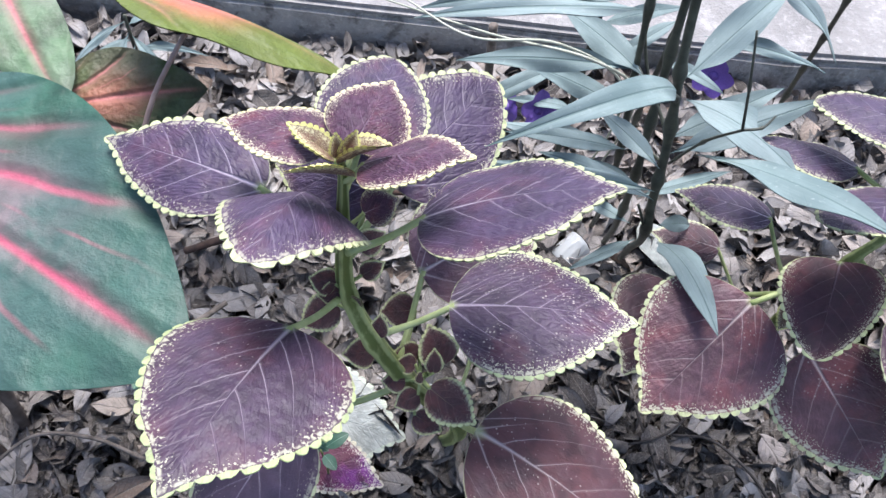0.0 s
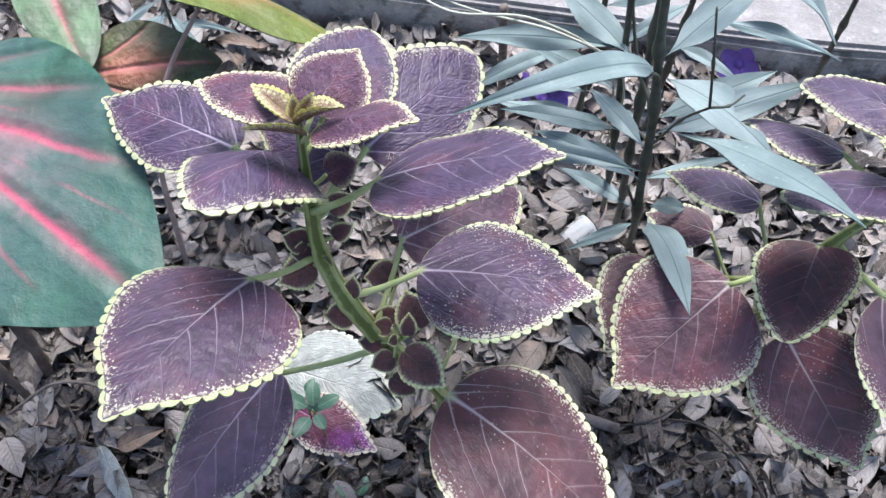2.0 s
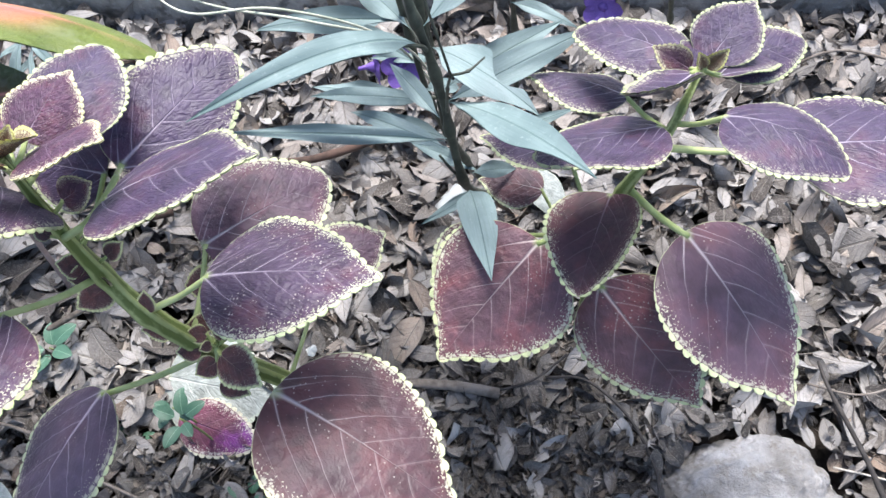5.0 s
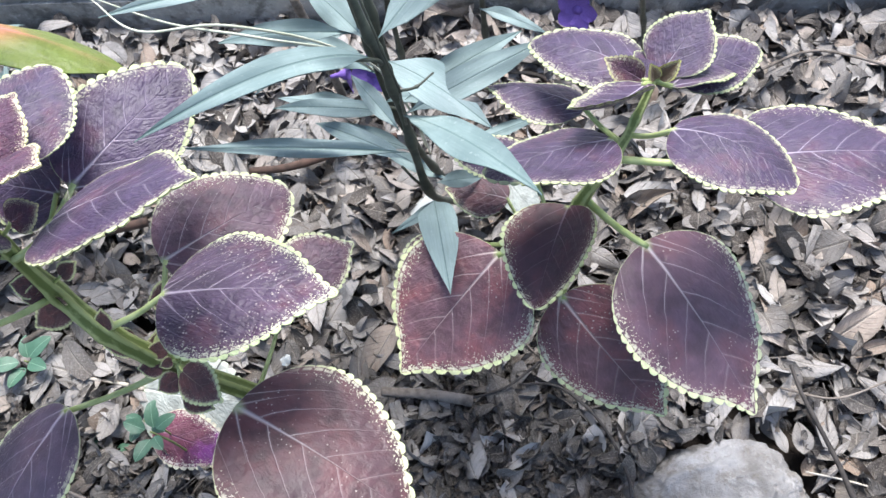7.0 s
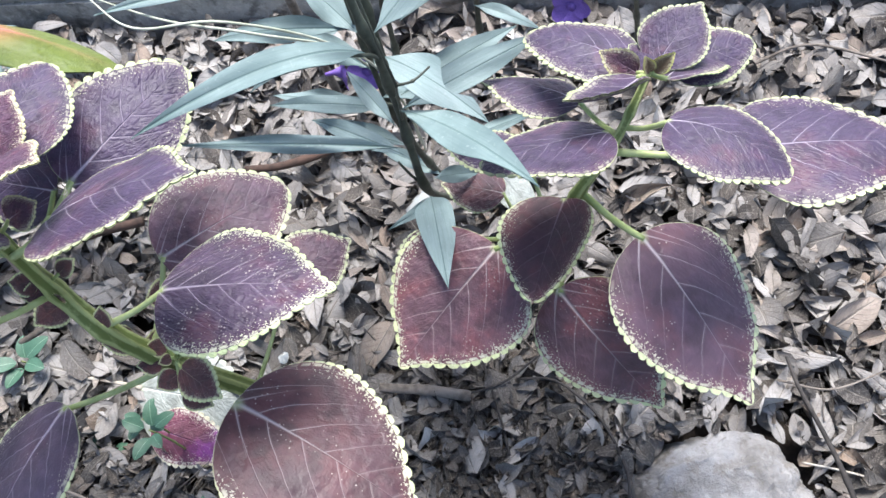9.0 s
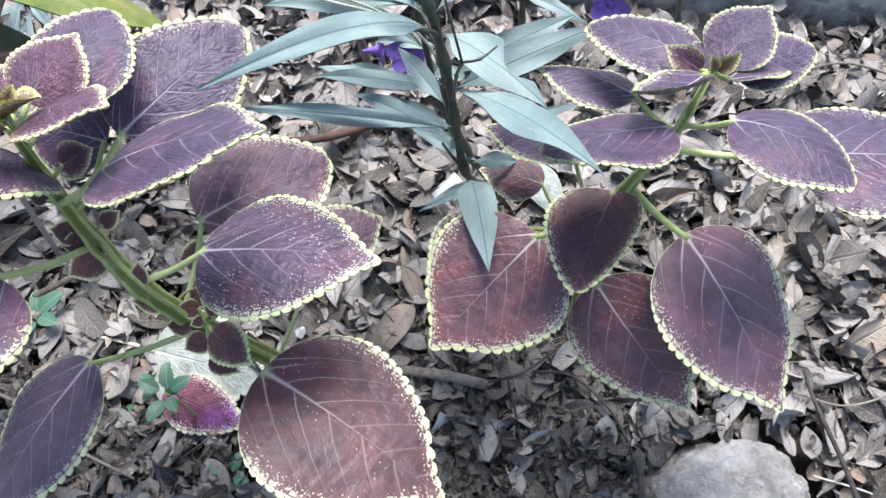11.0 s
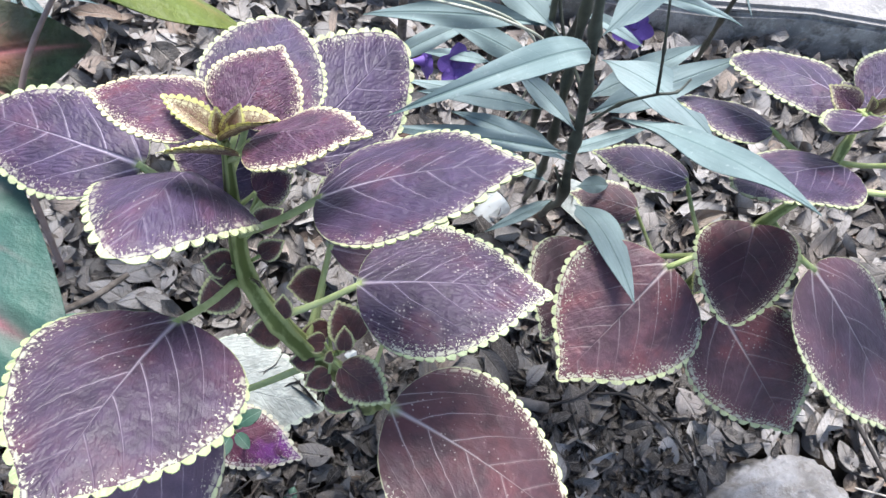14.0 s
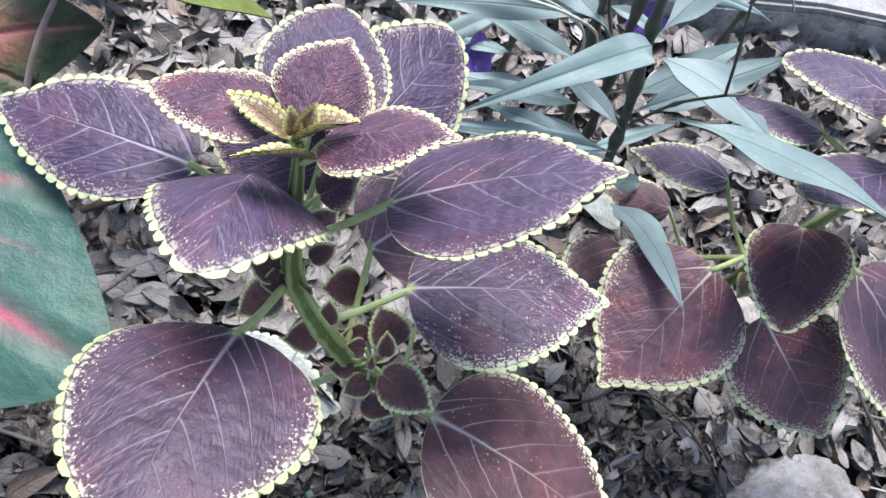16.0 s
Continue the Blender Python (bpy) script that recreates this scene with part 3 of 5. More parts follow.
def blade_mesh(name, length, width, material, outline=ovate, teeth=0, rows=36, sag=0.0, cup=0.0, tip=0.0, wave=0.0, seed=0, twist=0.0, thick=0.0009,
               bite=None, puff=0.0):
    """A leaf blade from its foot at the origin along +x, face up. sag arches the midrib, tip bends the end down, cup folds the halves down
    (minus: up), wave ripples it, twist turns the end, puff swells the field between the side veins. teeth: scallops on either side."""
    rnd = random.Random(seed)
    ph = [rnd.uniform(0, 6.28) for _ in range(4)]
    cols = (0.0, 0.10, 0.22, 0.35, 0.48, 0.61, 0.74, 0.87, 1.0) if puff else (0.0, 0.22, 0.46, 0.68, 0.85, 1.0) if rows > 12 else (0.0, 0.5, 1.0)
    per = 5
    narrow = min(1.3, teeth / 19) if teeth > 13 else 0.42
    if teeth:
        rows = teeth * per
    verts, uva, uvb, faces = [], [], [], []

    def half(u):
        return 0.5 * width * outline(u)

    def surface(x, y):
        u = x / length
        v = y / (0.5 * width)
        z = sag * length * 4 * u * (1 - u) - tip * length * max(0.0, u) ** 2.2
        z -= cup * abs(y) * (0.55 + 0.45 * abs(v))
        z += wave * length * 0.05 * (math.sin(5.5 * u + ph[0] + 1.4 * v) * abs(v) + 0.6 * math.sin(11 * u + ph[1]) * v * v)
        if puff:
            a = u - abs(y) / length * (0.85 + 1.7 * abs(y) / length) + (0.06 if y > 0 else 0.0)
            z += puff * length * (abs(math.sin(math.pi * 5.6 * a)) ** 0.7 - 0.6) * min(1.0, 7 * abs(y) / length) * (1 - min(1, abs(v)) ** 3)
            z += 0.35 * puff * length * noise.noise(Vector((u * 9 + seed, y / length * 11, 0)))
        t = twist * u
        return Vector((x, y * math.cos(t) - 0 * z, z + y * math.sin(t)))

    n = 2 * len(cols) - 1 + (2 if teeth else 0)
    for i in range(rows + 1):
        u = i / rows
        w = max(half(u), 0.0004 * length)
        du = 1e-3
        slope = (half(min(1, u + du)) - half(max(0, u - du))) / ((min(1, u + du) - max(0, u - du)) * length)
        nx, ny = -slope, 1.0
        nl = math.hypot(nx, ny)
        nx, ny = nx / nl, ny / nl
        line = []
        phase = (i % per) / per
        bulge = math.sin(math.pi * phase) ** 0.42 if phase and teeth else 0.0
        for side in (-1, 1):
            part_line = []
            ww = w
            if bite and side == bite[0]:
                ww *= 1 - bite[3] * max(0.0, 1 - ((u - bite[1]) / bite[2]) ** 2)
            for c in cols[1 if side > 0 else 0:]:
                part_line.append((u * length, side * c * ww, (1 - c) * ww / length))
            if teeth:
                lobe = bulge * (0.88 + 0.24 * rnd.random())
                h = (0.41 / teeth) * length * min(1.0, 0.35 + 2.2 * outline(u)) * lobe * min(1.0, max(0.10, (u - 0.10) * 3.2))
                part_line.append((u * length + nx * h + 0.15 * h, side * (ww + ny * h), (-h / length - 0.002) / narrow))
            line += part_line[::-1] if side < 0 else part_line
        for x, y, e in line:
            verts.append(surface(x, y))
            uva.append((x / length, y / length + 0.5))
            uvb.append((e * narrow, bulge))
    for i in range(rows):
        for j in range(n - 1):
            a = i * n + j
            faces.append((a, a + n, a + n + 1, a + 1))
    me = mesh_from(name, verts, faces, material, True, (("blade", uva), ("edge", uvb)))
    if thick:
        bm = bmesh.new()
        bm.from_mesh(me)
        bm.normal_update()
        ret = bmesh.ops.duplicate(bm, geom=bm.verts[:] + bm.edges[:] + bm.faces[:])
        dup = [g for g in ret["geom"] if isinstance(g, bmesh.types.BMFace)]
        for v in (g for g in ret["geom"] if isinstance(g, bmesh.types.BMVert)):
            v.co -= v.normal * thick
        for f in dup:
            f.normal_flip()
        bm.to_mesh(me)
        bm.free()
    return me


def blade_pose(foot, end, normal, roll=0.0):
    """The pose of a blade whose midrib runs from foot to end and whose face looks along normal."""
    foot, end = Vector(foot), Vector(end)
    x = (end - foot).normalized()
    y = Vector(normal).cross(x).normalized()
    m = Matrix((x, y, x.cross(y))).transposed().to_4x4()
    m.translation = foot
    return m @ Matrix.Rotation(radians(roll), 4, "X")


def local(parent, m):
    return Matrix.Translation(-Vector(parent.location)) @ m


def shifted_points(parent, points):
    return [Vector(p) - Vector(parent.location) for p in points]


# ---- the large structure ----
def kerb_y(x):
    return 0.801 - 0.087 * x


ground_verts, ground_faces = [], []
steps = [-40, -12, -4, -2] + [-1.2 + 0.06 * i for i in range(45)] + [2, 4, 12, 40]
for j, gy in enumerate(steps):
    for i, gx in enumerate(steps):
        inside = max(0.0, 1 - max(abs(gx), abs(gy - 0.3)) / 1.2)
        gz = 0.018 * inside * noise.noise(Vector((gx * 6, gy * 6, 0.3))) - 0.012
        if gy > kerb_y(gx):
            gz = -0.03
        ground_verts.append((gx, gy, gz))
for j in range(len(steps) - 1):
    for i in range(len(steps) - 1):
        a = j * len(steps) + i
        ground_faces.append((a, a + 1, a + len(steps) + 1, a + len(steps)))
ground = part("ground", mesh_from("ground", ground_verts, ground_faces, SOIL))
tagged(ground, "dark brown garden soil under dry leaf litter", "ground", kind="structure")


def bevel_box(name, corners_xy, z0, z1, material, bevel=0.006, rough=0.0, cuts=1, seed=3):
    """An upright slab on a four-cornered plan, with rounded and slightly uneven edges."""
    bm = bmesh.new()
    low = [bm.verts.new((x, y, z0)) for x, y in corners_xy]
    high = [bm.verts.new((x, y, z1)) for x, y in corners_xy]
    bm.faces.new(low[::-1])
    bm.faces.new(high)
    for k in range(4):
        bm.faces.new((low[k], low[(k + 1) % 4], high[(k + 1) % 4], high[k]))
    bmesh.ops.bevel(bm, geom=bm.edges[:], offset=bevel, segments=2, affect="EDGES")
    if cuts > 1:
        bmesh.ops.subdivide_edges(bm, edges=[e for e in bm.edges if e.calc_length() > 0.3], cuts=cuts, use_grid_fill=True)
        for v in bm.verts:
            v.co += Vector((0, 1, 0.5)) * rough * noise.noise(v.co * 9 + Vector((seed, 0, 0)))
    me = bpy.data.meshes.new(name)
    bm.to_mesh(me)
    bm.free()
    me.materials.append(material)
    return me


KERB_H = 0.088
kerb = thing("kerb", (0, kerb_y(0), 0), "weathered concrete kerb with a dark stained face and pale top", "kerb", kind="structure")
kx0, kx1 = -9.0, 9.0
part("kerb_body", bevel_box("kerb_body", [(kx0, kerb_y(kx0)), (kx1, kerb_y(kx1)), (kx1, kerb_y(kx1) + 0.14), (kx0, kerb_y(kx0) + 0.14)], -0.06, KERB_H - 0.012,
                            KERB_FACE, 0.005, 0.012, 120), kerb, "dark stained kerb face", Matrix.Translation((0, -kerb_y(0), 0)))
part("kerb_cap", bevel_box("kerb_cap", [(kx0, kerb_y(kx0) + 0.004), (kx1, kerb_y(kx1) + 0.004), (kx1, kerb_y(kx1) + 0.145), (kx0, kerb_y(kx0) + 0.145)], KERB_H - 0.016,
                           KERB_H, KERB_TOP, 0.006, 0.009, 120), kerb, "pale worn concrete top", Matrix.Translation((0, -kerb_y(0), 0)))
pavement = part("pavement", bevel_box("pavement", [(kx0, kerb_y(kx0) + 0.1465), (kx1, kerb_y(kx1) + 0.1465), (kx1, 9.0), (kx0, 9.0)], -0.05, KERB_H - 0.001, PAVING, 0.002))
tagged(pavement, "pale grey concrete paving behind the kerb", "pavement", kind="structure")


# ---- coleus ----
def coleus_leaf(plant, foot, end, width, normal, material, stalk=None, teeth=13, sag=0.04, cup=0.12, tip=0.05, wave=0.35, seed=0, roll=0, label="", puff=0.011, outline=ovate, twist=0.0):
    """One scalloped leaf, and its stalk from the stem where stalk gives the place."""
    foot, end = Vector(foot), Vector(end)
    length = (end - foot).length
    me = blade_mesh("leaf", length, width, material, outline, round(teeth * 1.15), 36, sag, cup, tip, wave, seed, twist, puff=puff if length > 0.03 else 0.0)
    # bend so that the end stays where it is given
    ob = part("leaf", me, plant, label, local(plant, blade_pose(foot, end, normal, roll) @ Matrix.Rotation(-math.atan(tip), 4, "Y")))
    if stalk is not None:
        inv = (blade_pose(foot, end, normal, roll) @ Matrix.Rotation(-math.atan(tip), 4, "Y")).inverted()
        a, b = Vector(stalk), foot + (end - foot) * 0.03
        mid = (a + b) / 2 + Vector((0, 0, -0.06 * (b - a).length))
        r = 0.0012 + 0.011 * length
        part("petiole", tube_mesh("petiole", [inv @ a, inv @ mid, inv @ b], (r * 1.15, r * 0.95, r * 0.9), PETIOLE, 10, 10, 0.3), ob, "green leaf stalk")
    return ob


def facing(foot, end, left, right):
    """The upward normal of a blade from its midrib and two places on its margin."""
    n = (Vector(end) - Vector(foot)).cross(Vector(left) - Vector(right))
    return n if n.dot(Vector((0, -0.45, 1))) > 0 else -n


coleus = thing("coleus_plant", (0.045, 0.235, 0), "tall purple coleus with pale scalloped leaf margins in leaf litter", "coleus")
STEM_A = [(0.045, 0.245, -0.01), (0.054, 0.215, 0.11), (0.046, 0.208, 0.18), (0.006, 0.209, 0.266), (-0.019, 0.215, 0.325), (-0.036, 0.229, 0.368), (-0.036, 0.233, 0.43),
          (-0.033, 0.238, 0.496)]
part("stem", tube_mesh("stem", shifted_points(coleus, STEM_A), (0.0072, 0.0074, 0.0074, 0.0074, 0.0072, 0.0064, 0.0046, 0.0024), GREEN_STEM, 90, 32, 0.95,
                       ((0.44, 0.2), (0.58, 0.2), (0.72, 0.22), (0.87, 0.25))), coleus, "fleshy four-sided green stem")
coleus_leaf(coleus, (-0.061, 0.178, 0.427), (-0.105, 0.076, 0.467), 0.108, facing((-0.061, 0.178, 0.427), (-0.105, 0.076, 0.467), (-0.125, 0.152, 0.452), (-0.023, 0.142, 0.449)),
            SMOOTH, (-0.040, 0.228, 0.367), 16, 0.03, 0.10, 0.10, 0.3, 1)
coleus_leaf(coleus, (-0.084, 0.260, 0.441), (-0.193, 0.309, 0.422), 0.066, facing((-0.084, 0.26, 0.441), (-0.193, 0.309, 0.422), (-0.142, 0.265, 0.421), (-0.153, 0.33, 0.421)),
            PURPLE, (-0.036, 0.234, 0.432), 16, 0.03, 0.10, 0.06, 0.4, 2)
coleus_leaf(coleus, (-0.051, 0.247, 0.436), (-0.0705, 0.178, 0.501), 0.080, (0.17, 0.63, 0.76), PURPLE, (-0.036, 0.234, 0.425), 15, 0.14, 0.42, 0.34, 0.3, 3, outline=broad)
coleus_leaf(coleus, (0.008, 0.229, 0.462), (0.112, 0.223, 0.505), 0.094, facing((0.008, 0.229, 0.462), (0.112, 0.223, 0.505), (0.075, 0.276, 0.460), (0.042, 0.182, 0.492)),
            PURPLE, (-0.034, 0.228, 0.424), 17, 0.04, 0.08, 0.05, 0.35, 4)
coleus_leaf(coleus, (0.031, 0.228, 0.358), (0.157, 0.216, 0.362), 0.110, facing((0.039, 0.226, 0.358), (0.157, 0.216, 0.362), (0.109, 0.271, 0.357), (0.065, 0.175, 0.385)),
            SPECKLED, (-0.018, 0.216, 0.332), 17, 0.03, 0.08, 0.06, 0.3, 5, label="purple leaf with pale speckles")
coleus_leaf(coleus, (0.012, 0.272, 0.322), (0.103, 0.340, 0.303), 0.094, (0.05, -0.35, 1), MAUVE, (-0.002, 0.216, 0.285), 15, 0.04, 0.1, 0.05, 0.3, 6, outline=broad)
coleus_leaf(coleus, (0.075, 0.305, 0.200), (0.136, 0.346, 0.190), 0.066, (0.1, -0.35, 1), MAUVE, (0.045, 0.212, 0.17), 12, 0.04, 0.1, 0.05, 0.3, 7)
coleus_leaf(coleus, (-0.028, 0.270, 0.468), (-0.010, 0.345, 0.466), 0.066, (0.0, -0.62, 1), PURPLE, (-0.034, 0.238, 0.47), 14, 0.05, 0.08, 0.03, 0.3, 8, outline=broad)
coleus_leaf(coleus, (-0.009, 0.280, 0.421), (0.060, 0.370, 0.424), 0.080, (0.05, -0.62, 1), PURPLE, (-0.036, 0.236, 0.41), 15, 0.04, 0.06, 0.02, 0.3, 9, outline=broad)
coleus_leaf(coleus, (-0.030, 0.256, 0.487), (-0.009, 0.302, 0.492), 0.048, (-0.1, -0.6, 1), YOUNG, (-0.033, 0.239, 0.485), 13, 0.05, 0.12, 0.05, 0.3, 10, label="young wine-red leaf with cream margin")
coleus_leaf(coleus, (-0.024, 0.244, 0.490), (0.034, 0.230, 0.517), 0.052, facing((-0.024, 0.244, 0.49), (0.034, 0.230, 0.517), (0.018, 0.275, 0.49), (0.0, 0.222, 0.51)),
            YOUNG, (-0.033, 0.238, 0.48), 14, 0.05, 0.15, 0.08, 0.3, 11, label="young wine-red leaf with cream margin")
coleus_leaf(coleus, (-0.040, 0.258, 0.488), (-0.105, 0.278, 0.481), 0.047, facing((-0.04, 0.258, 0.488), (-0.105, 0.278, 0.481), (-0.074, 0.243, 0.49), (-0.074, 0.287, 0.48)),
            YOUNG, (-0.033, 0.239, 0.485), 14, 0.05, 0.12, 0.06, 0.3, 12, label="young wine-red leaf with cream margin")
coleus_leaf(coleus, (0.057, 0.173, 0.262), (0.196, 0.081, 0.226), 0.138, facing((0.057, 0.173, 0.262), (0.172, 0.097, 0.232), (0.122, 0.216, 0.235), (0.06, 0.118, 0.266)),
            RUST, (0.046, 0.206, 0.19), 18, 0.04, 0.06, 0.08, 0.25, 13, label="broad rust-purple lower leaf with yellow margin")
coleus_leaf(coleus, (-0.076, 0.181, 0.265), (-0.147, 0.058, 0.231), 0.100, facing((-0.076, 0.181, 0.265), (-0.138, 0.071, 0.234), (-0.128, 0.16, 0.246), (-0.052, 0.122, 0.283)),
            LILAC, (0.004, 0.208, 0.262), 16, 0.04, 0.12, 0.06, 0.3, 14)
coleus_leaf(coleus, (-0.020, 0.280, 0.415), (-0.086, 0.302, 0.41), 0.06, (0, -0.5, 1), PURPLE, (-0.036, 0.235, 0.40), 13, 0.03, 0.08, 0.05, 0.3, 15)
# the shoot tip: three folded cream-edged leaves and two still closed
for k, (f, e, w, nrm, cup) in enumerate((((-0.037, 0.245, 0.491), (-0.0645, 0.264, 0.498), 0.012, (0.35, -0.25, 0.9), -0.60), ((-0.026, 0.229, 0.500), (-0.061, 0.224, 0.508), 0.022, (0.05, 0.80, 0.55), -0.30),
                                         ((-0.036, 0.243, 0.492), (-0.008, 0.243, 0.509), 0.018, (-0.35, 0.45, 0.8), -0.70), ((-0.034, 0.244, 0.494), (-0.026, 0.252, 0.508), 0.009, (0.3, -0.8, 0.6), -0.6),
                                         ((-0.036, 0.244, 0.494), (-0.037, 0.250, 0.508), 0.007, (0.1, -1, 0.5), -0.6))):
    coleus_leaf(coleus, f, e, w, nrm, BUD, (-0.034, 0.238, 0.482), 9, 0.05, cup, -0.05, 0.3, 20 + k, label="tiny cream-edged leaf at the shoot tip")


def sprout(foot, end, width, seed, material=SPROUT, stalk=None, cup=-0.12):
    """A small round leaf at a joint of the stem."""
    return coleus_leaf(coleus, foot, end, width, (0.05, -0.7, 1), material, stalk, 10, 0.02, cup, 0.06, 0.4, seed, puff=0.0)


# small leaves at the joints of the stem
sprout((-0.016, 0.213, 0.335), (-0.015, 0.224, 0.350), 0.013, 60, stalk=(-0.020, 0.215, 0.328))
sprout((-0.043, 0.230, 0.380), (-0.060, 0.230, 0.388), 0.018, 61, stalk=(-0.036, 0.229, 0.372))
sprout((-0.041, 0.227, 0.375), (-0.054, 0.221, 0.380), 0.016, 62, stalk=(-0.036, 0.229, 0.368))
sprout((-0.045, 0.236, 0.340), (-0.070, 0.220, 0.335), 0.026, 63, stalk=(-0.030, 0.226, 0.350))
sprout((0.011, 0.262, 0.280), (-0.018, 0.262, 0.275), 0.029, 64, stalk=(0.000, 0.215, 0.272))
sprout((-0.027, 0.234, 0.385), (-0.012, 0.239, 0.395), 0.013, 65, stalk=(-0.036, 0.231, 0.380))
sprout((-0.024, 0.239, 0.450), (-0.004, 0.246, 0.457), 0.022, 66, YOUNG, (-0.035, 0.235, 0.440))
sprout((-0.021, 0.215, 0.330), (-0.012, 0.217, 0.340), 0.009, 67, stalk=(-0.019, 0.215, 0.325))
sprout((-0.030, 0.222, 0.372), (-0.027, 0.218, 0.382), 0.010, 68, stalk=(-0.036, 0.229, 0.368))
sprout((-0.028, 0.240, 0.408), (-0.012, 0.252, 0.410), 0.017, 69, stalk=(-0.036, 0.232, 0.405))
sprout((-0.046, 0.232, 0.420), (-0.058, 0.240, 0.424), 0.012, 70, stalk=(-0.036, 0.233, 0.416))
# side shoot low on the stem, with small round leaves
part("side_shoot", tube_mesh("side_shoot", shifted_points(coleus, [(0.006, 0.209, 0.262), (0.012, 0.206, 0.276), (0.019, 0.206, 0.288)]), (0.003, 0.0028, 0.0020), GREEN_STEM, 10, 7), coleus)
JOINT = (0.015, 0.206, 0.280)
sprout((0.021, 0.197, 0.285), (0.055, 0.170, 0.284), 0.033, 71, stalk=JOINT, cup=0.1)
sprout((0.032, 0.215, 0.285), (0.019, 0.237, 0.308), 0.029, 72, stalk=JOINT)
sprout((0.014, 0.197, 0.270), (-0.004, 0.188, 0.267), 0.019, 73, stalk=JOINT)
sprout((0.011, 0.213, 0.290), (-0.005, 0.211, 0.295), 0.015, 74, stalk=JOINT)
sprout((0.024, 0.206, 0.290), (0.024, 0.219, 0.306), 0.013, 75, stalk=JOINT)
sprout((0.004, 0.204, 0.280), (-0.014, 0.201, 0.285), 0.018, 76, stalk=JOINT)
sprout((-0.020, 0.227, 0.280), (-0.044, 0.221, 0.285), 0.024, 77, stalk=(0.002, 0.210, 0.272))
sprout((0.014, 0.225, 0.285), (-0.007, 0.221, 0.290), 0.016, 78, stalk=JOINT)
sprout((0.011, 0.188, 0.250), (0.033, 0.178, 0.240), 0.020, 79, stalk=(0.010, 0.208, 0.258))
sprout((0.016, 0.203, 0.292), (0.010, 0.196, 0.299), 0.009, 80, stalk=JOINT)

coleus_b = thing("coleus_plant", (0.33, 0.30, 0), "lower purple coleus with drooping rust-red leaves beside the kerb bed", "coleus")
STEM_B = [(0.335, 0.31, -0.01), (0.325, 0.288, 0.15), (0.322, 0.28, 0.28), (0.331, 0.281, 0.345), (0.350, 0.288, 0.385), (0.366, 0.308, 0.400), (0.381, 0.330, 0.415)]
part("stem", tube_mesh("stem", shifted_points(coleus_b, STEM_B), (0.0055, 0.0055, 0.0052, 0.0048, 0.0042, 0.0037, 0.0026), GREEN_STEM, 60, 16, 0.7, ((0.5, 0.25), (0.68, 0.25), (0.84, 0.25))),
     coleus_b, "fleshy green stem")


def leaf_b(foot, end, width, sides, material, stalk, teeth, cup, seed, sag=0.03, tip=0.06, outline=ovate):
    """A leaf of the lower coleus; sides: two places on its margin, or the direction of its face."""
    normal = sides if len(sides) == 3 else facing(foot, end, *sides)
    return coleus_leaf(coleus_b, foot, end, width, normal, material, stalk, teeth, sag, cup, tip, 0.35, 200 + seed, outline=outline)


FLAT = (0, -0.5, 1)
# drooping lower leaves
leaf_b((0.271, 0.266, 0.304), (0.186, 0.192, 0.254), 0.116, ((0.19, 0.257, 0.281), (0.292, 0.217, 0.291)), RUST_LIT, (0.324, 0.282, 0.325), 16, 0.1, 0)
leaf_b((0.322, 0.279, 0.345), (0.290, 0.205, 0.333), 0.067, ((0.272, 0.262, 0.326), (0.328, 0.242, 0.352)), SHADED, (0.326, 0.281, 0.338), 14, -0.40, 1, outline=broad)
leaf_b((0.314, 0.234, 0.285), (0.393, 0.155, 0.208), 0.094, ((0.300, 0.205, 0.25), (0.392, 0.198, 0.26)), RUST_LIT, (0.323, 0.28, 0.30), 15, 0.1, 2)
leaf_b((0.376, 0.257, 0.320), (0.445, 0.138, 0.264), 0.120, ((0.345, 0.208, 0.341), (0.454, 0.195, 0.296)), MAUVE, (0.333, 0.282, 0.348), 17, 0.08, 3)
leaf_b((0.246, 0.325, 0.215), (0.190, 0.240, 0.210), 0.088, FLAT, RUST, (0.322, 0.281, 0.29), 15, 0.1, 18)
leaf_b((0.305, 0.345, 0.300), (0.231, 0.378, 0.290), 0.046, (0.0, 0.10, 1), PURPLE, (0.322, 0.282, 0.27), 14, 0.15, 16)
leaf_b((0.285, 0.352, 0.238), (0.228, 0.374, 0.229), 0.046, (0.0, 0.0, 1), RUST, (0.323, 0.284, 0.2), 13, 0.15, 17)
leaf_b((0.30, 0.262, 0.300), (0.286, 0.243, 0.30), 0.016, FLAT, BUD, (0.322, 0.281, 0.3), 9, -0.2, 19)
# middle whorl
leaf_b((0.345, 0.281, 0.421), (0.262, 0.257, 0.428), 0.076, (0.02, 0.52, 0.86), PURPLE, (0.350, 0.289, 0.385), 15, 0.14, 4, outline=broad)
leaf_b((0.377, 0.272, 0.440), (0.439, 0.226, 0.438), 0.068, ((0.386, 0.232, 0.446), (0.432, 0.278, 0.428)), PURPLE, (0.362, 0.303, 0.392), 15, 0.22, 5, 0.08, 0.20, broad)
leaf_b((0.425, 0.270, 0.403), (0.552, 0.264, 0.396), 0.096, ((0.463, 0.326, 0.385), (0.49, 0.225, 0.40)), PURPLE, (0.352, 0.287, 0.388), 17, 0.1, 6)
